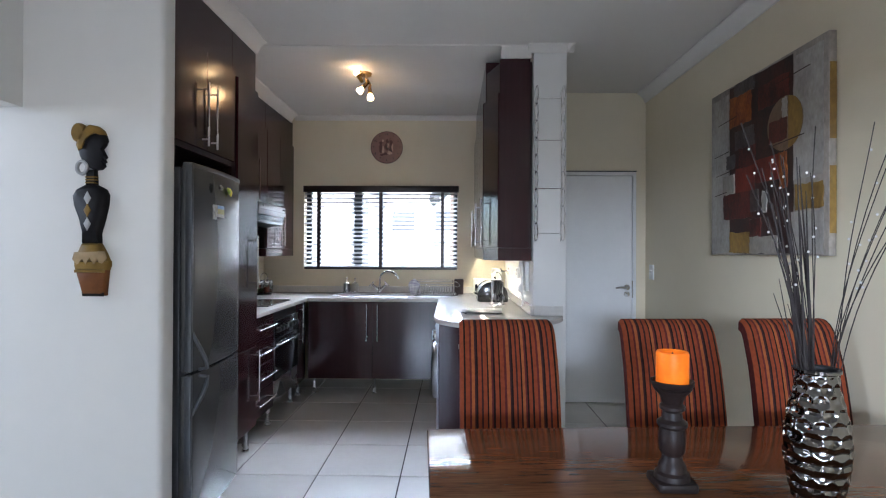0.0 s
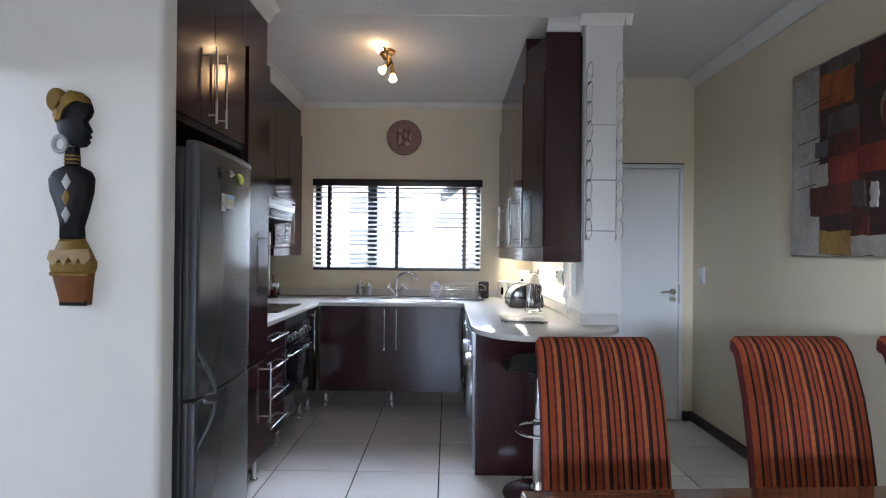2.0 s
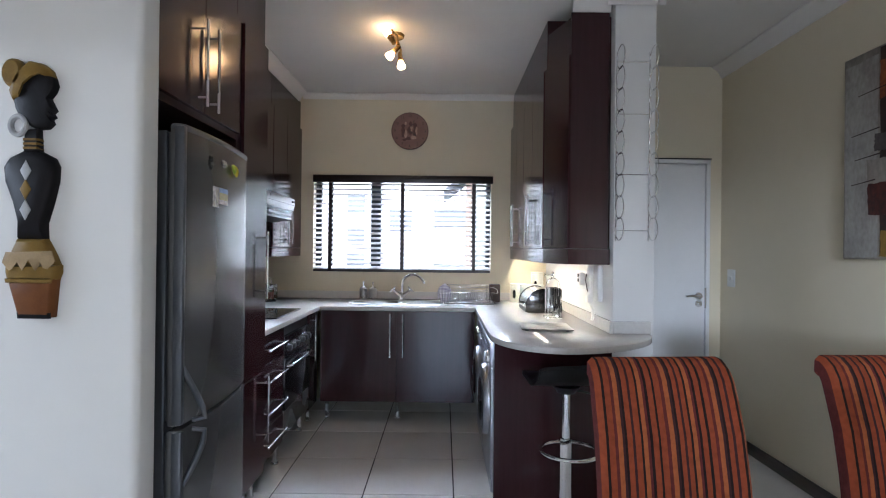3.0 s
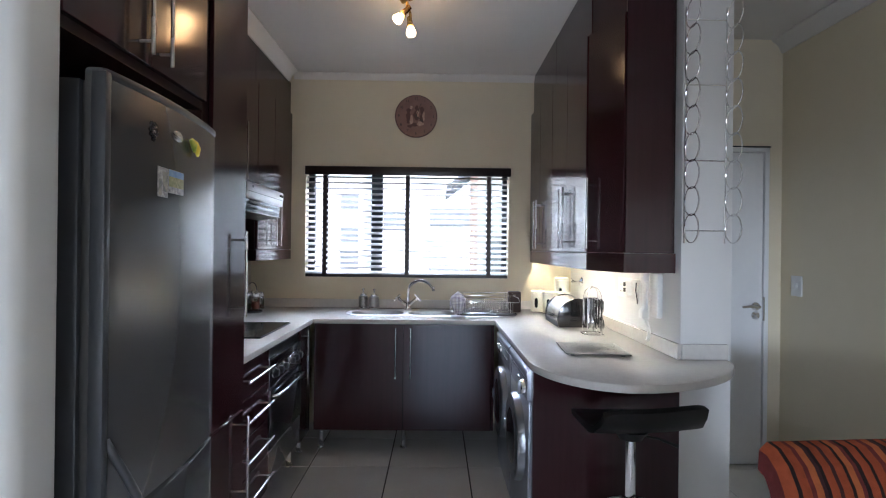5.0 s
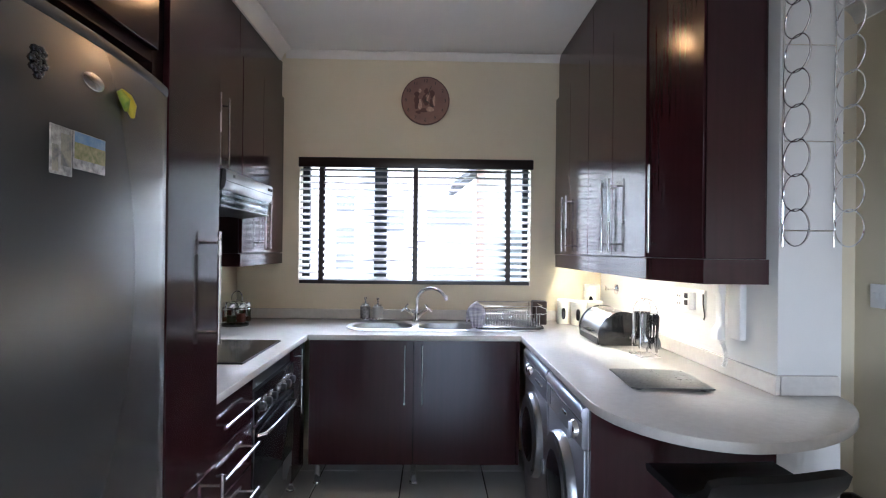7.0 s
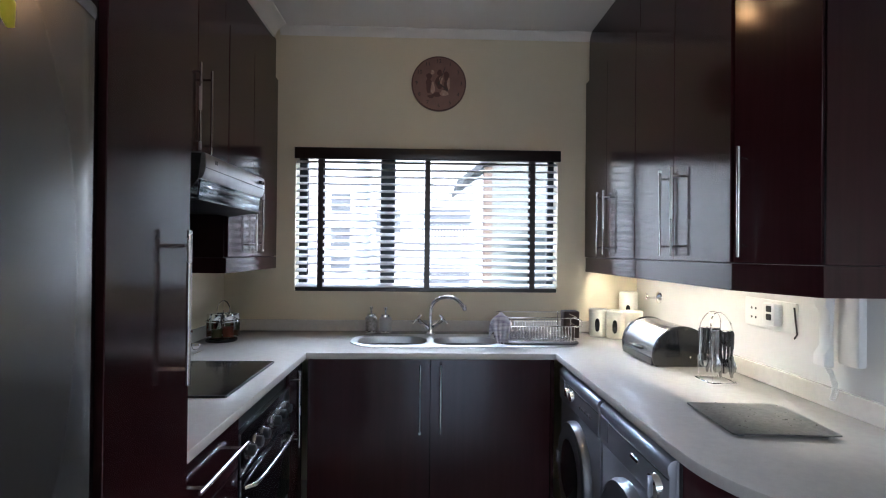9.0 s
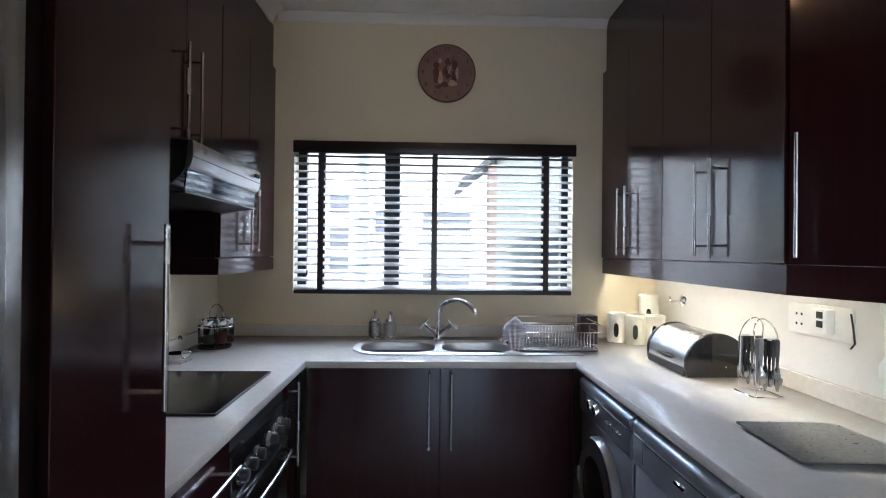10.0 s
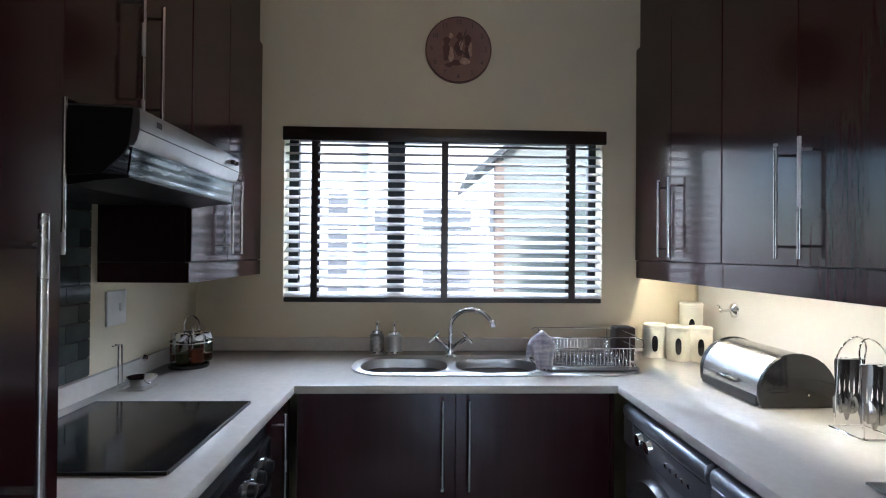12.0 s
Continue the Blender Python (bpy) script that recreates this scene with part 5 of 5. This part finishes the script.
# ---- wine rack on the pillar ----
wr = thing("wine_rack", "chrome wire wine rack of hoops on the pillar", "wine rack", (-0.03, 6.85, 1.45))
for x in (-0.142, 0.034):
    part("upright", rod((x, 6.842, 1.40), (x, 6.842, 2.42), 0.003, 8), CHROME, wr)
    for k in range(9):
        z = 1.462 + 0.1135 * k
        part("hoop", tube([(x, 6.778 + 0.061 * math.cos(a), z + 0.061 * math.sin(a)) for a in [radians(15 * q) for q in range(24)]], 0.0026, 6, closed=True), CHROME, wr)
for z in (1.455, 1.757, 2.084, 2.365):
    part("cross_bar", rod((-0.142, 6.842, z), (0.034, 6.842, z), 0.0028, 8), CHROME, wr)

# ---- wall figure: one plain relief plaque ----
FIG = [material("plaque_" + n, c, 0.45, second=tuple(v * 0.7 for v in c), scale=20, bump=0.2, bump_scale=120, spec=0.12) for n, c in
       (("black", (0.009, 0.0075, 0.0085)), ("gold", (0.21, 0.125, 0.028)), ("brown", (0.17, 0.062, 0.02)), ("silver", (0.42, 0.42, 0.42)), ("cream", (0.34, 0.24, 0.13)))]
FX0, FZ0, FS = -2.276, 1.874, 0.00242
figbm = bmesh.new()


def relief(outline, depth, slot, lift=0.0):
    """A cushion-edged shape on the wall from an outline in plaque units."""
    pts = [(FX0 + (u - 150) * FS, FZ0 - (v - 216) * FS) for u, v in outline]
    cx, cz = sum(p[0] for p in pts) / len(pts), sum(p[1] for p in pts) / len(pts)
    rings = [[figbm.verts.new((cx + (x - cx) * s, 5.529 - lift - d, cz + (z - cz) * s)) for x, z in pts] for s, d in ((1.0, 0.0), (1.0, depth * 0.45), (0.93, depth * 0.8), (0.78, depth))]
    for a, b in zip(rings, rings[1:]):
        for k in range(len(pts)):
            f = figbm.faces.new((a[k], a[(k + 1) % len(pts)], b[(k + 1) % len(pts)], b[k]))
            f.material_index, f.smooth = slot, True
    f = figbm.faces.new(rings[-1])
    f.material_index = slot


def ellipse(cx, cy, rx, ry, n=20):
    return [(cx + rx * math.cos(2 * math.pi * k / n), cy + ry * math.sin(2 * math.pi * k / n)) for k in range(n)]


relief([(134, 252), (137, 240), (150, 228), (165, 222), (180, 228), (186, 240), (188, 248), (185, 256), (179.5, 263), (187, 277), (183, 281), (186, 285), (182, 288), (184, 293), (178, 299), (168, 300), (160, 298), (146, 290), (138, 274)], 0.022, 0)
relief([(133, 256), (140, 238), (150, 226), (158, 219), (172, 222), (182, 230), (185, 238), (174, 234), (162, 238), (151, 248), (145, 264), (137, 266)], 0.030, 1)
relief(ellipse(138, 234, 13, 18), 0.030, 1)
relief([(151, 300), (168, 298), (170, 328), (150, 328)], 0.020, 0)
for v in (311, 316, 321):
    relief([(150, v), (169, v), (170, v + 3), (150, v + 3)], 0.024, 1)
relief([(150, 326), (170, 326), (186, 334), (191, 344), (190, 362), (184, 388), (177, 412), (178, 432), (146, 432), (146, 412), (140, 388), (130, 362), (128, 344), (134, 334)], 0.030, 0)
relief([(146, 430), (178, 430), (188, 448), (194, 462), (132, 462), (138, 448)], 0.032, 1)
relief([(132, 461), (195, 461), (195, 470), (192, 478), (134, 478), (132, 470)], 0.032, 1)
relief([(134, 476), (192, 476), (188, 523), (148, 523)], 0.030, 2)
relief([(136, 446), (190, 444), (194, 456), (186, 466), (180, 454), (172, 468), (164, 454), (156, 468), (148, 456), (140, 468), (132, 458)], 0.006, 4, 0.029)
relief([(135, 477), (191, 477), (190, 482), (136, 482)], 0.006, 1, 0.028)
relief([(148, 517), (188, 517), (188, 524), (149, 524)], 0.004, 0, 0.024)
for v, slot in ((350, 3), (372, 1), (396, 3)):
    relief([(158, v - 13), (165, v), (158, v + 13), (151, v)], 0.005, slot, 0.027)
ring = tube([(FX0 + (145 + 9 * math.cos(a) - 150) * FS, 5.510, FZ0 - (296 + 11 * math.sin(a) - 216) * FS) for a in [radians(20 * q) for q in range(18)]], 0.008, 8, closed=True)
for f in ring.faces:
    f.material_index = 3
figbm = join(figbm, ring)
bmesh.ops.recalc_face_normals(figbm, faces=figbm.faces)
solid("wall_plaque", figbm, FIG, "carved dark figure plaque in gold and brown on the wall", "plaque")

# ---- painting ----
pa = thing("painting", "large abstract canvas in red, ochre and grey", "painting", (0.985, 6.16, 1.82))


def paint(name, a, b, scale):
    return material(name, a, 0.55, second=b, scale=scale, stretch=(1, 1, 0.6), bump=0.5, bump_scale=35, fine=0.3)


P_SLATE, P_SCARLET = paint("paint_slate", (0.10, 0.085, 0.08), (0.045, 0.035, 0.033), 9), paint("paint_scarlet", (0.20, 0.026, 0.012), (0.10, 0.014, 0.010), 9)
P_GREY, P_DARK = paint("paint_grey", (0.38, 0.34, 0.29), (0.22, 0.195, 0.165), 5), paint("paint_umber", (0.018, 0.011, 0.010), (0.055, 0.018, 0.013), 8)
P_RED, P_ORANGE = paint("paint_red", (0.12, 0.019, 0.012), (0.03, 0.009, 0.008), 10), paint("paint_orange", (0.34, 0.10, 0.016), (0.13, 0.025, 0.012), 10)
P_OCHRE, P_TAN, P_PALE = paint("paint_ochre", (0.30, 0.18, 0.035), (0.17, 0.095, 0.022), 6), paint("paint_tan", (0.22, 0.15, 0.09), (0.12, 0.075, 0.045), 6), paint("paint_pale", (0.42, 0.40, 0.36), (0.26, 0.24, 0.215), 6)
part("canvas", box(0.962, 0.997, 5.63, 6.68, 1.318, 2.318, 0.004, 2), P_GREY, pa)
rnd = random.Random(3)


def patch(u0, u1, v0, v1, mat, n):
    """A brushed patch of paint: u from the window end, v from the foot, in shares of the canvas."""
    pts = []
    for (a, b) in (((u0, v0), (u1, v0)), ((u1, v0), (u1, v1)), ((u1, v1), (u0, v1)), ((u0, v1), (u0, v0))):
        for k in range(7):
            s = k / 7
            pts.append((6.68 - 1.05 * (a[0] + (b[0] - a[0]) * s + rnd.uniform(-0.005, 0.005)), 1.318 + a[1] + (b[1] - a[1]) * s + rnd.uniform(-0.005, 0.005)))
    part("paint_patch", prism(pts, "x", 0.9618, 0.9615 - 0.0004 * n), mat, pa)


for n, (u0, u1, v0, v1, mat) in enumerate((
        (0.01, 0.20, 0.01, 0.96, P_PALE), (0.21, 0.77, 0.01, 0.99, P_DARK), (0.77, 0.97, 0.37, 0.97, P_PALE), (0.76, 0.97, 0.01, 0.21, P_PALE),
        (0.21, 0.43, 0.75, 0.93, P_ORANGE), (0.49, 0.74, 0.78, 0.91, P_RED), (0.27, 0.46, 0.61, 0.72, P_SLATE), (0.31, 0.47, 0.50, 0.61, P_RED),
        (0.28, 0.46, 0.34, 0.50, P_SCARLET), (0.15, 0.44, 0.21, 0.36, P_RED), (0.47, 0.67, 0.39, 0.52, P_SCARLET), (0.67, 0.73, 0.34, 0.52, P_ORANGE),
        (0.79, 0.97, 0.22, 0.34, P_OCHRE), (0.22, 0.42, 0.01, 0.13, P_OCHRE), (0.42, 0.52, 0.09, 0.20, P_RED), (0.42, 0.66, 0.01, 0.10, P_GREY),
        (0.43, 0.50, 0.24, 0.36, P_SLATE), (0.53, 0.57, 0.23, 0.34, P_PALE), (0.15, 0.27, 0.36, 0.47, P_GREY), (0.19, 0.27, 0.51, 0.59, P_SLATE),
        (0.27, 0.46, 0.92, 0.99, P_SLATE))):
    patch(u0, u1, v0, v1, mat, n)
DISC_U, DISC_V = 0.718, 0.658
part("paint_disc", prism([(6.68 - 1.05 * (DISC_U + 0.135 * math.cos(a)), 1.318 + DISC_V + 0.135 * math.sin(a)) for a in [radians(15 * k) for k in range(24)]], "x", 0.9530, 0.9524), P_TAN, pa)
part("paint_half_disc", prism([(6.68 - 1.05 * (DISC_U + 0.03 + 0.10 * math.cos(a)), 1.318 + DISC_V + 0.128 * math.sin(a)) for a in [radians(-90 + 15 * k) for k in range(13)]], "x", 0.9522, 0.9518), P_OCHRE, pa)
patch(DISC_U - 0.12, DISC_U + 0.02, DISC_V - 0.08, DISC_V + 0.03, P_RED, 25)
patch(DISC_U - 0.02, DISC_U + 0.025, DISC_V + 0.03, DISC_V + 0.13, P_PALE, 26)
for u, v, w in ((0.10, 0.79, 0.20), (0.06, 0.60, 0.16), (0.08, 0.48, 0.16), (0.06, 0.36, 0.14), (0.60, 0.87, 0.30), (0.62, 0.56, 0.24)):
    part("brush_line", prism([(6.68 - 1.05 * u, 1.318 + v), (6.68 - 1.05 * (u + w), 1.318 + v + 0.012), (6.68 - 1.05 * (u + w), 1.318 + v + 0.018), (6.68 - 1.05 * u, 1.318 + v + 0.004)], "x", 0.9512, 0.9508), P_DARK, pa)
for v0, v1 in ((0.10, 0.40), (0.52, 0.86)):
    part("edge_paint", box(0.966, 0.995, 5.6285, 5.631, 1.318 + v0, 1.318 + v1), P_OCHRE, pa)

# ---- dining table and chairs, turned a little off the walls ----
TURN = 3.5
tb = thing("dining_table", "polished cherry-wood dining table with a glossy top", "table", (0, 0, 0))
part("tabletop", box(0, 1.62, -0.95, 0, 0.715, 0.75, 0.006, 3), TABLE, tb)
part("apron", join(box(0.09, 1.53, -0.10, -0.075, 0.63, 0.714), box(0.09, 1.53, -0.875, -0.85, 0.63, 0.714), box(0.09, 0.115, -0.85, -0.10, 0.63, 0.714), box(1.505, 1.53, -0.85, -0.10, 0.63, 0.714)), TABLE, tb)
for x in (0.07, 1.48):
    for y in (-0.88, -0.14):
        part("leg", box(x, x + 0.07, y, y + 0.07, 0, 0.714, 0.004), TABLE, tb)
tb.matrix_basis = pose(-0.778, 5.002, 0, 0, 0, TURN)


def chair():
    """A fully upholstered striped dining chair that faces -y; its back's top edge is at y 0."""
    c = thing("dining_chair", "upholstered dining chair in rust and black stripes", "chair", (0, 0, 0), "chairs round the table")
    w = 0.395

    def wrapped(path, wid0, wid1, thick):
        """A padded slab with lengthwise stripes that follows the path of (y, z)."""
        bm = bmesh.new()
        rnd = random.Random(11)
        cols, u = [0.0], 0.0
        slots = []
        pattern = [0, 2, 0, 3, 1, 4, 2, 0, 4, 0, 2, 1, 3, 2]
        k = 0
        while u < 1:
            s = pattern[k % len(pattern)]
            u += {0: 0.034, 1: 0.030, 2: 0.017, 3: 0.020, 4: 0.016}[s] * rnd.uniform(0.85, 1.2)
            cols.append(min(u, 1.0))
            slots.append(s)
            k += 1
        n = len(path)
        front, back = [], []
        for i, (y, z) in enumerate(path):
            a, b = Vector(path[max(i - 1, 0)]), Vector(path[min(i + 1, n - 1)])
            d = (b - a).normalized()
            nr = Vector((-d.y, d.x))
            wd = wid0 + (wid1 - wid0) * i / (n - 1)
            rowf, rowb = [], []
            for c_ in cols:
                x = (c_ - 0.5) * wd
                e = min(1.0, min(c_, 1 - c_) / 0.045)
                puff = thick * (0.55 + 0.45 * math.sqrt(max(0.0, 1 - (1 - e) ** 2)))
                rowf.append(bm.verts.new((x, y + nr.x * puff / 2, z + nr.y * puff / 2)))
                rowb.append(bm.verts.new((x, y - nr.x * puff / 2, z - nr.y * puff / 2)))
            front.append(rowf)
            back.append(rowb)

        def quad(a, b_, c2, d2, s):
            f = bm.faces.new((a, b_, c2, d2))
            f.material_index, f.smooth = s, True
        for i in range(n - 1):
            for k in range(len(slots)):
                quad(front[i][k], front[i][k + 1], front[i + 1][k + 1], front[i + 1][k], slots[k])
                quad(back[i][k + 1], back[i][k], back[i + 1][k], back[i + 1][k + 1], slots[k])
            quad(front[i + 1][0], back[i + 1][0], back[i][0], front[i][0], 3)
            quad(front[i][-1], back[i][-1], back[i + 1][-1], front[i + 1][-1], 3)
        for k in range(len(slots)):
            quad(front[0][k + 1], front[0][k], back[0][k], back[0][k + 1], slots[k])
            quad(front[-1][k], front[-1][k + 1], back[-1][k + 1], back[-1][k], slots[k])
        bmesh.ops.recalc_face_normals(bm, faces=bm.faces)
        return bm
    back = [(-0.125, 0.40), (-0.118, 0.50), (-0.105, 0.62), (-0.085, 0.75), (-0.062, 0.86), (-0.035, 0.94), (-0.018, 0.985), (-0.004, 1.005), (0.012, 1.016), (0.028, 1.017)]
    part("backrest", wrapped(back, w + 0.005, w - 0.012, 0.062), STRIPES, c)
    part("seat", wrapped([(-0.585, 0.395), (-0.598, 0.44), (-0.575, 0.462), (-0.50, 0.470), (-0.30, 0.470), (-0.16, 0.465)], w + 0.04, w, 0.05), STRIPES, c)
    part("seat_frame", box(-w / 2, w / 2, -0.57, -0.13, 0.33, 0.44, 0.006), STRIPES[3], c)
    for x in (-0.165, 0.165):
        part("leg", tube([(x, -0.53, 0), (x, -0.53, 0.36)], [0.016, 0.024], 4), SKIRT, c, "dark stained wooden leg")
        part("leg", tube([(x, -0.02, 0), (x, -0.13, 0.36)], [0.016, 0.024], 4), SKIRT, c, "dark stained wooden leg")
    return c


first = chair()
first.matrix_basis = pose(-0.475, 5.445, 0, 0, 0, TURN + 1)
copy_thing(first, pose(0.199, 5.510, 0, 0, 0, TURN))
copy_thing(first, pose(0.725, 5.550, 0, 0, 0, TURN + 1))

# candle holder
ch = thing("candle_holder", "turned dark bronze wooden candle holder on the table", "candle holder", (-0.15, 4.60, 0.75))
at = (-0.15, 4.60, 0.75)
part("foot", prism(rounded(-0.198, -0.102, 4.552, 4.648, 0.010, 3), "z", 0.7502, 0.772, 0.006), IRON, ch)
part("stem", lathe([(0, 0.02), (0.043, 0.02), (0.041, 0.034), (0.034, 0.040), (0.032, 0.055), (0.026, 0.064), (0.023, 0.078), (0.030, 0.088), (0.032, 0.12), (0.029, 0.145), (0.036, 0.152), (0.036, 0.160), (0.025, 0.168), (0.022, 0.185), (0.030, 0.192), (0.030, 0.200),
                    (0.024, 0.206), (0.030, 0.225), (0.042, 0.238), (0.046, 0.244), (0, 0.244)], at, 28), IRON, ch)
part("drip_plate", lathe([(0, 0.244), (0.042, 0.244), (0.049, 0.252), (0.051, 0.262), (0.047, 0.262), (0.043, 0.254), (0, 0.252)], at, 32), IRON, ch)
cd = thing("candle", "thick orange pillar candle, unlit, with a faint glow added to its wax", "candle", (-0.15, 4.60, 1.003))
part("wax", lathe([(0, 0), (0.0365, 0), (0.0385, 0.004), (0.0385, 0.076), (0.0365, 0.081), (0.031, 0.079), (0.026, 0.072), (0, 0.069)], (-0.15, 4.60, 1.0025), 36), CANDLE, cd)
part("wick", rod((-0.15, 4.60, 1.07), (-0.149, 4.601, 1.082), 0.0012, 6), SEAL, cd)

# dimpled vase with twigs
vs = thing("vase", "tall dimpled silvered ceramic vase", "vase", (0.17, 4.55, 0.75))
bm = bmesh.new()
N, M = 96, 84
rings = []
for j in range(M + 1):
    v = j / M
    z = 0.305 * v
    base = 0.052 + 0.030 * math.sin(math.pi * min(1, v * 1.02 + 0.12) ** 1.1) if v < 0.97 else 0.060
    row, up = v * 11.0, []
    for i in range(N):
        a = 2 * math.pi * i / N
        rr = int(row)
        du = ((a / (2 * math.pi) * 11 + 0.5 * (rr % 2)) % 1) - 0.5
        dv = row - rr - 0.5
        q = 1 - (du * du * 4 + dv * dv * 4)
        r = base + (0.004 - 0.0075 * max(0, q) ** 0.8 if v < 0.95 else 0)
        up.append(bm.verts.new((0.17 + r * math.cos(a), 4.55 + r * math.sin(a), 0.751 + z)))
    rings.append(up)
for a, b in zip(rings, rings[1:]):
    for i in range(N):
        bm.faces.new((a[i], a[(i + 1) % N], b[(i + 1) % N], b[i])).smooth = True
bm.faces.new(rings[0][::-1])
part("body", bm, MIRROR, vs)
part("mouth", lathe([(0.061, 0.304), (0.058, 0.307), (0.050, 0.304), (0.046, 0.25), (0, 0.25)], (0.17, 4.55, 0.75), 32), SEAL, vs)
vs.scale = (0.82, 0.82, 1.0)
tw = thing("twig_bunch", "dark dried twigs with beaded wires in the vase", "dried twigs", (0.17, 4.55, 1.0))
rnd = random.Random(21)


def twig(x0, y0, dx, dy, hgt, bend, r):
    pts = [(0.17 + x0 + dx * (s ** bend), 4.55 + y0 + dy * (s ** bend), 1.0 + hgt * s) for s in (0, 0.2, 0.4, 0.6, 0.8, 1.0)]
    part("twig", tube(pts, [r, r, r * 0.9, r * 0.75, r * 0.55, r * 0.35], 6), TWIG, tw)


for k in range(13):
    twig(rnd.uniform(-0.036, -0.008), rnd.uniform(-0.02, 0.02), rnd.uniform(-0.105, -0.015), rnd.uniform(-0.05, 0.05), rnd.uniform(0.36, 0.60), 1.2, 0.0036)
for k in range(6):
    twig(rnd.uniform(-0.045, -0.02), rnd.uniform(-0.02, 0.02), rnd.uniform(-0.12, -0.045), rnd.uniform(-0.05, 0.05), rnd.uniform(0.20, 0.30), 1.1, 0.0022)
bead = finish("bead", lathe([(0, -0.0035), (0.0025, -0.0025), (0.0035, 0), (0.0025, 0.0025), (0, 0.0035)], seg=8), BEAD)
for k in range(17):
    right = k % 2
    x0 = 0.045 if right else -0.02
    dx, dy, hgt = (rnd.uniform(0.05, 0.30) if right else rnd.uniform(-0.15, -0.02)), rnd.uniform(-0.12, 0.12), rnd.uniform(0.48, 0.80) if right else rnd.uniform(0.50, 0.66)
    wob = rnd.uniform(0, 6)
    pts = [(0.17 + x0 + dx * (s ** 1.6) + 0.010 * math.sin(wob + 5 * s) * s, 4.55 + 0.02 * math.sin(k) + dy * s ** 1.5, 1.0 + hgt * s) for s in [q / 11 for q in range(12)]]
    wire = part("wire", tube(pts, 0.0014, 5), TWIG, tw)
    for q in range(5, 12):
        if rnd.random() < 0.6:
            b = new("bead", bead)
            b.parent = wire
            b.location = Vector(pts[q]) - ORIGIN[tw] + Vector((rnd.uniform(-0.012, 0.012), 0, rnd.uniform(-0.01, 0.01)))

tw.scale = (0.85, 0.85, 1.0)

# ---- bar stool ----
QX, QY = -0.455, 6.60
st = thing("bar_stool", "black moulded bar stool on a chrome pedestal", "stool", (QX, QY, 0))
part("base", lathe([(0, 0), (0.19, 0), (0.195, 0.004), (0.19, 0.012), (0.10, 0.026), (0.04, 0.045), (0.033, 0.07), (0, 0.07)], (QX, QY, 0), 48), CHROME, st)
part("pole", rod((QX, QY, 0.06), (QX, QY, 0.42), 0.0295, 24), CHROME, st)
part("gas_lift", rod((QX, QY, 0.42), (QX, QY, 0.66), 0.021, 24), CHROME, st)
part("foot_ring", tube([(QX + 0.015 - 0.14 * math.cos(a), QY - 0.02 - 0.13 * math.sin(a), 0.365) for a in [radians(12 * q) for q in range(30)]], 0.010, 10, closed=True), CHROME, st)
part("lever", tube([(QX + 0.02, QY, 0.66), (QX + 0.10, QY - 0.02, 0.65), (QX + 0.17, QY - 0.03, 0.625)], [0.005, 0.005, 0.007], 8), BLACK_SATIN, st)
bm = bmesh.new()
prof = [(0.150, 0.716), (0.140, 0.722), (0.08, 0.723), (0.0, 0.722), (-0.07, 0.726), (-0.115, 0.740), (-0.145, 0.764), (-0.165, 0.792), (-0.178, 0.815), (-0.181, 0.822)]
rows = []
for j in range(13):
    u = j / 6 - 1
    rows.append([bm.verts.new((0.200 * u * (1 - 0.10 * max(0.0, -y - 0.10) / 0.08 * abs(u) ** 3), y + 0.022 * u * u * max(0.0, -y) / 0.18, z + 0.012 * u * max(0.0, -y) / 0.18 + 0.004 * u * u - 0.014 * abs(u) ** 5 * (y < -0.16))) for y, z in prof])
for a, b in zip(rows, rows[1:]):
    for i in range(len(prof) - 1):
        bm.faces.new((a[i], a[i + 1], b[i + 1], b[i])).smooth = True
bmesh.ops.recalc_face_normals(bm, faces=bm.faces)
bmesh.ops.solidify(bm, geom=list(bm.faces), thickness=0.024)
bmesh.ops.recalc_face_normals(bm, faces=bm.faces)
part("seat", moved(bm, pose(QX + 0.006, QY - 0.03, 0.0, 0, 0, 2)), SEAT_BLACK, st)
part("seat_plate", lathe([(0, 0), (0.045, 0), (0.05, 0.01), (0.07, 0.035), (0, 0.035)], (QX, QY, 0.645), 24), BLACK_SATIN, st)

# ---- floor tiles, one slab each on the grout bed ----
TS = 0.4955
tile_mesh = finish("floor_tile", box(-TS / 2 + 0.0038, TS / 2 - 0.0038, -TS / 2 + 0.0038, TS / 2 - 0.0038, -0.008, 0.0, 0.0015), TILE)
floor_ob = bpy.data.objects["floor"]
for i in range(-9, 6):
    for j in range(-14, 5):
        x, y = -1.245 + TS * i, 7.13 + TS * j
        if -5.4 < x < 1.25 and 0.2 < y < 9.0:
            t = new("tile", tile_mesh)
            t.parent = floor_ob
            t.location = (x, y, 0)
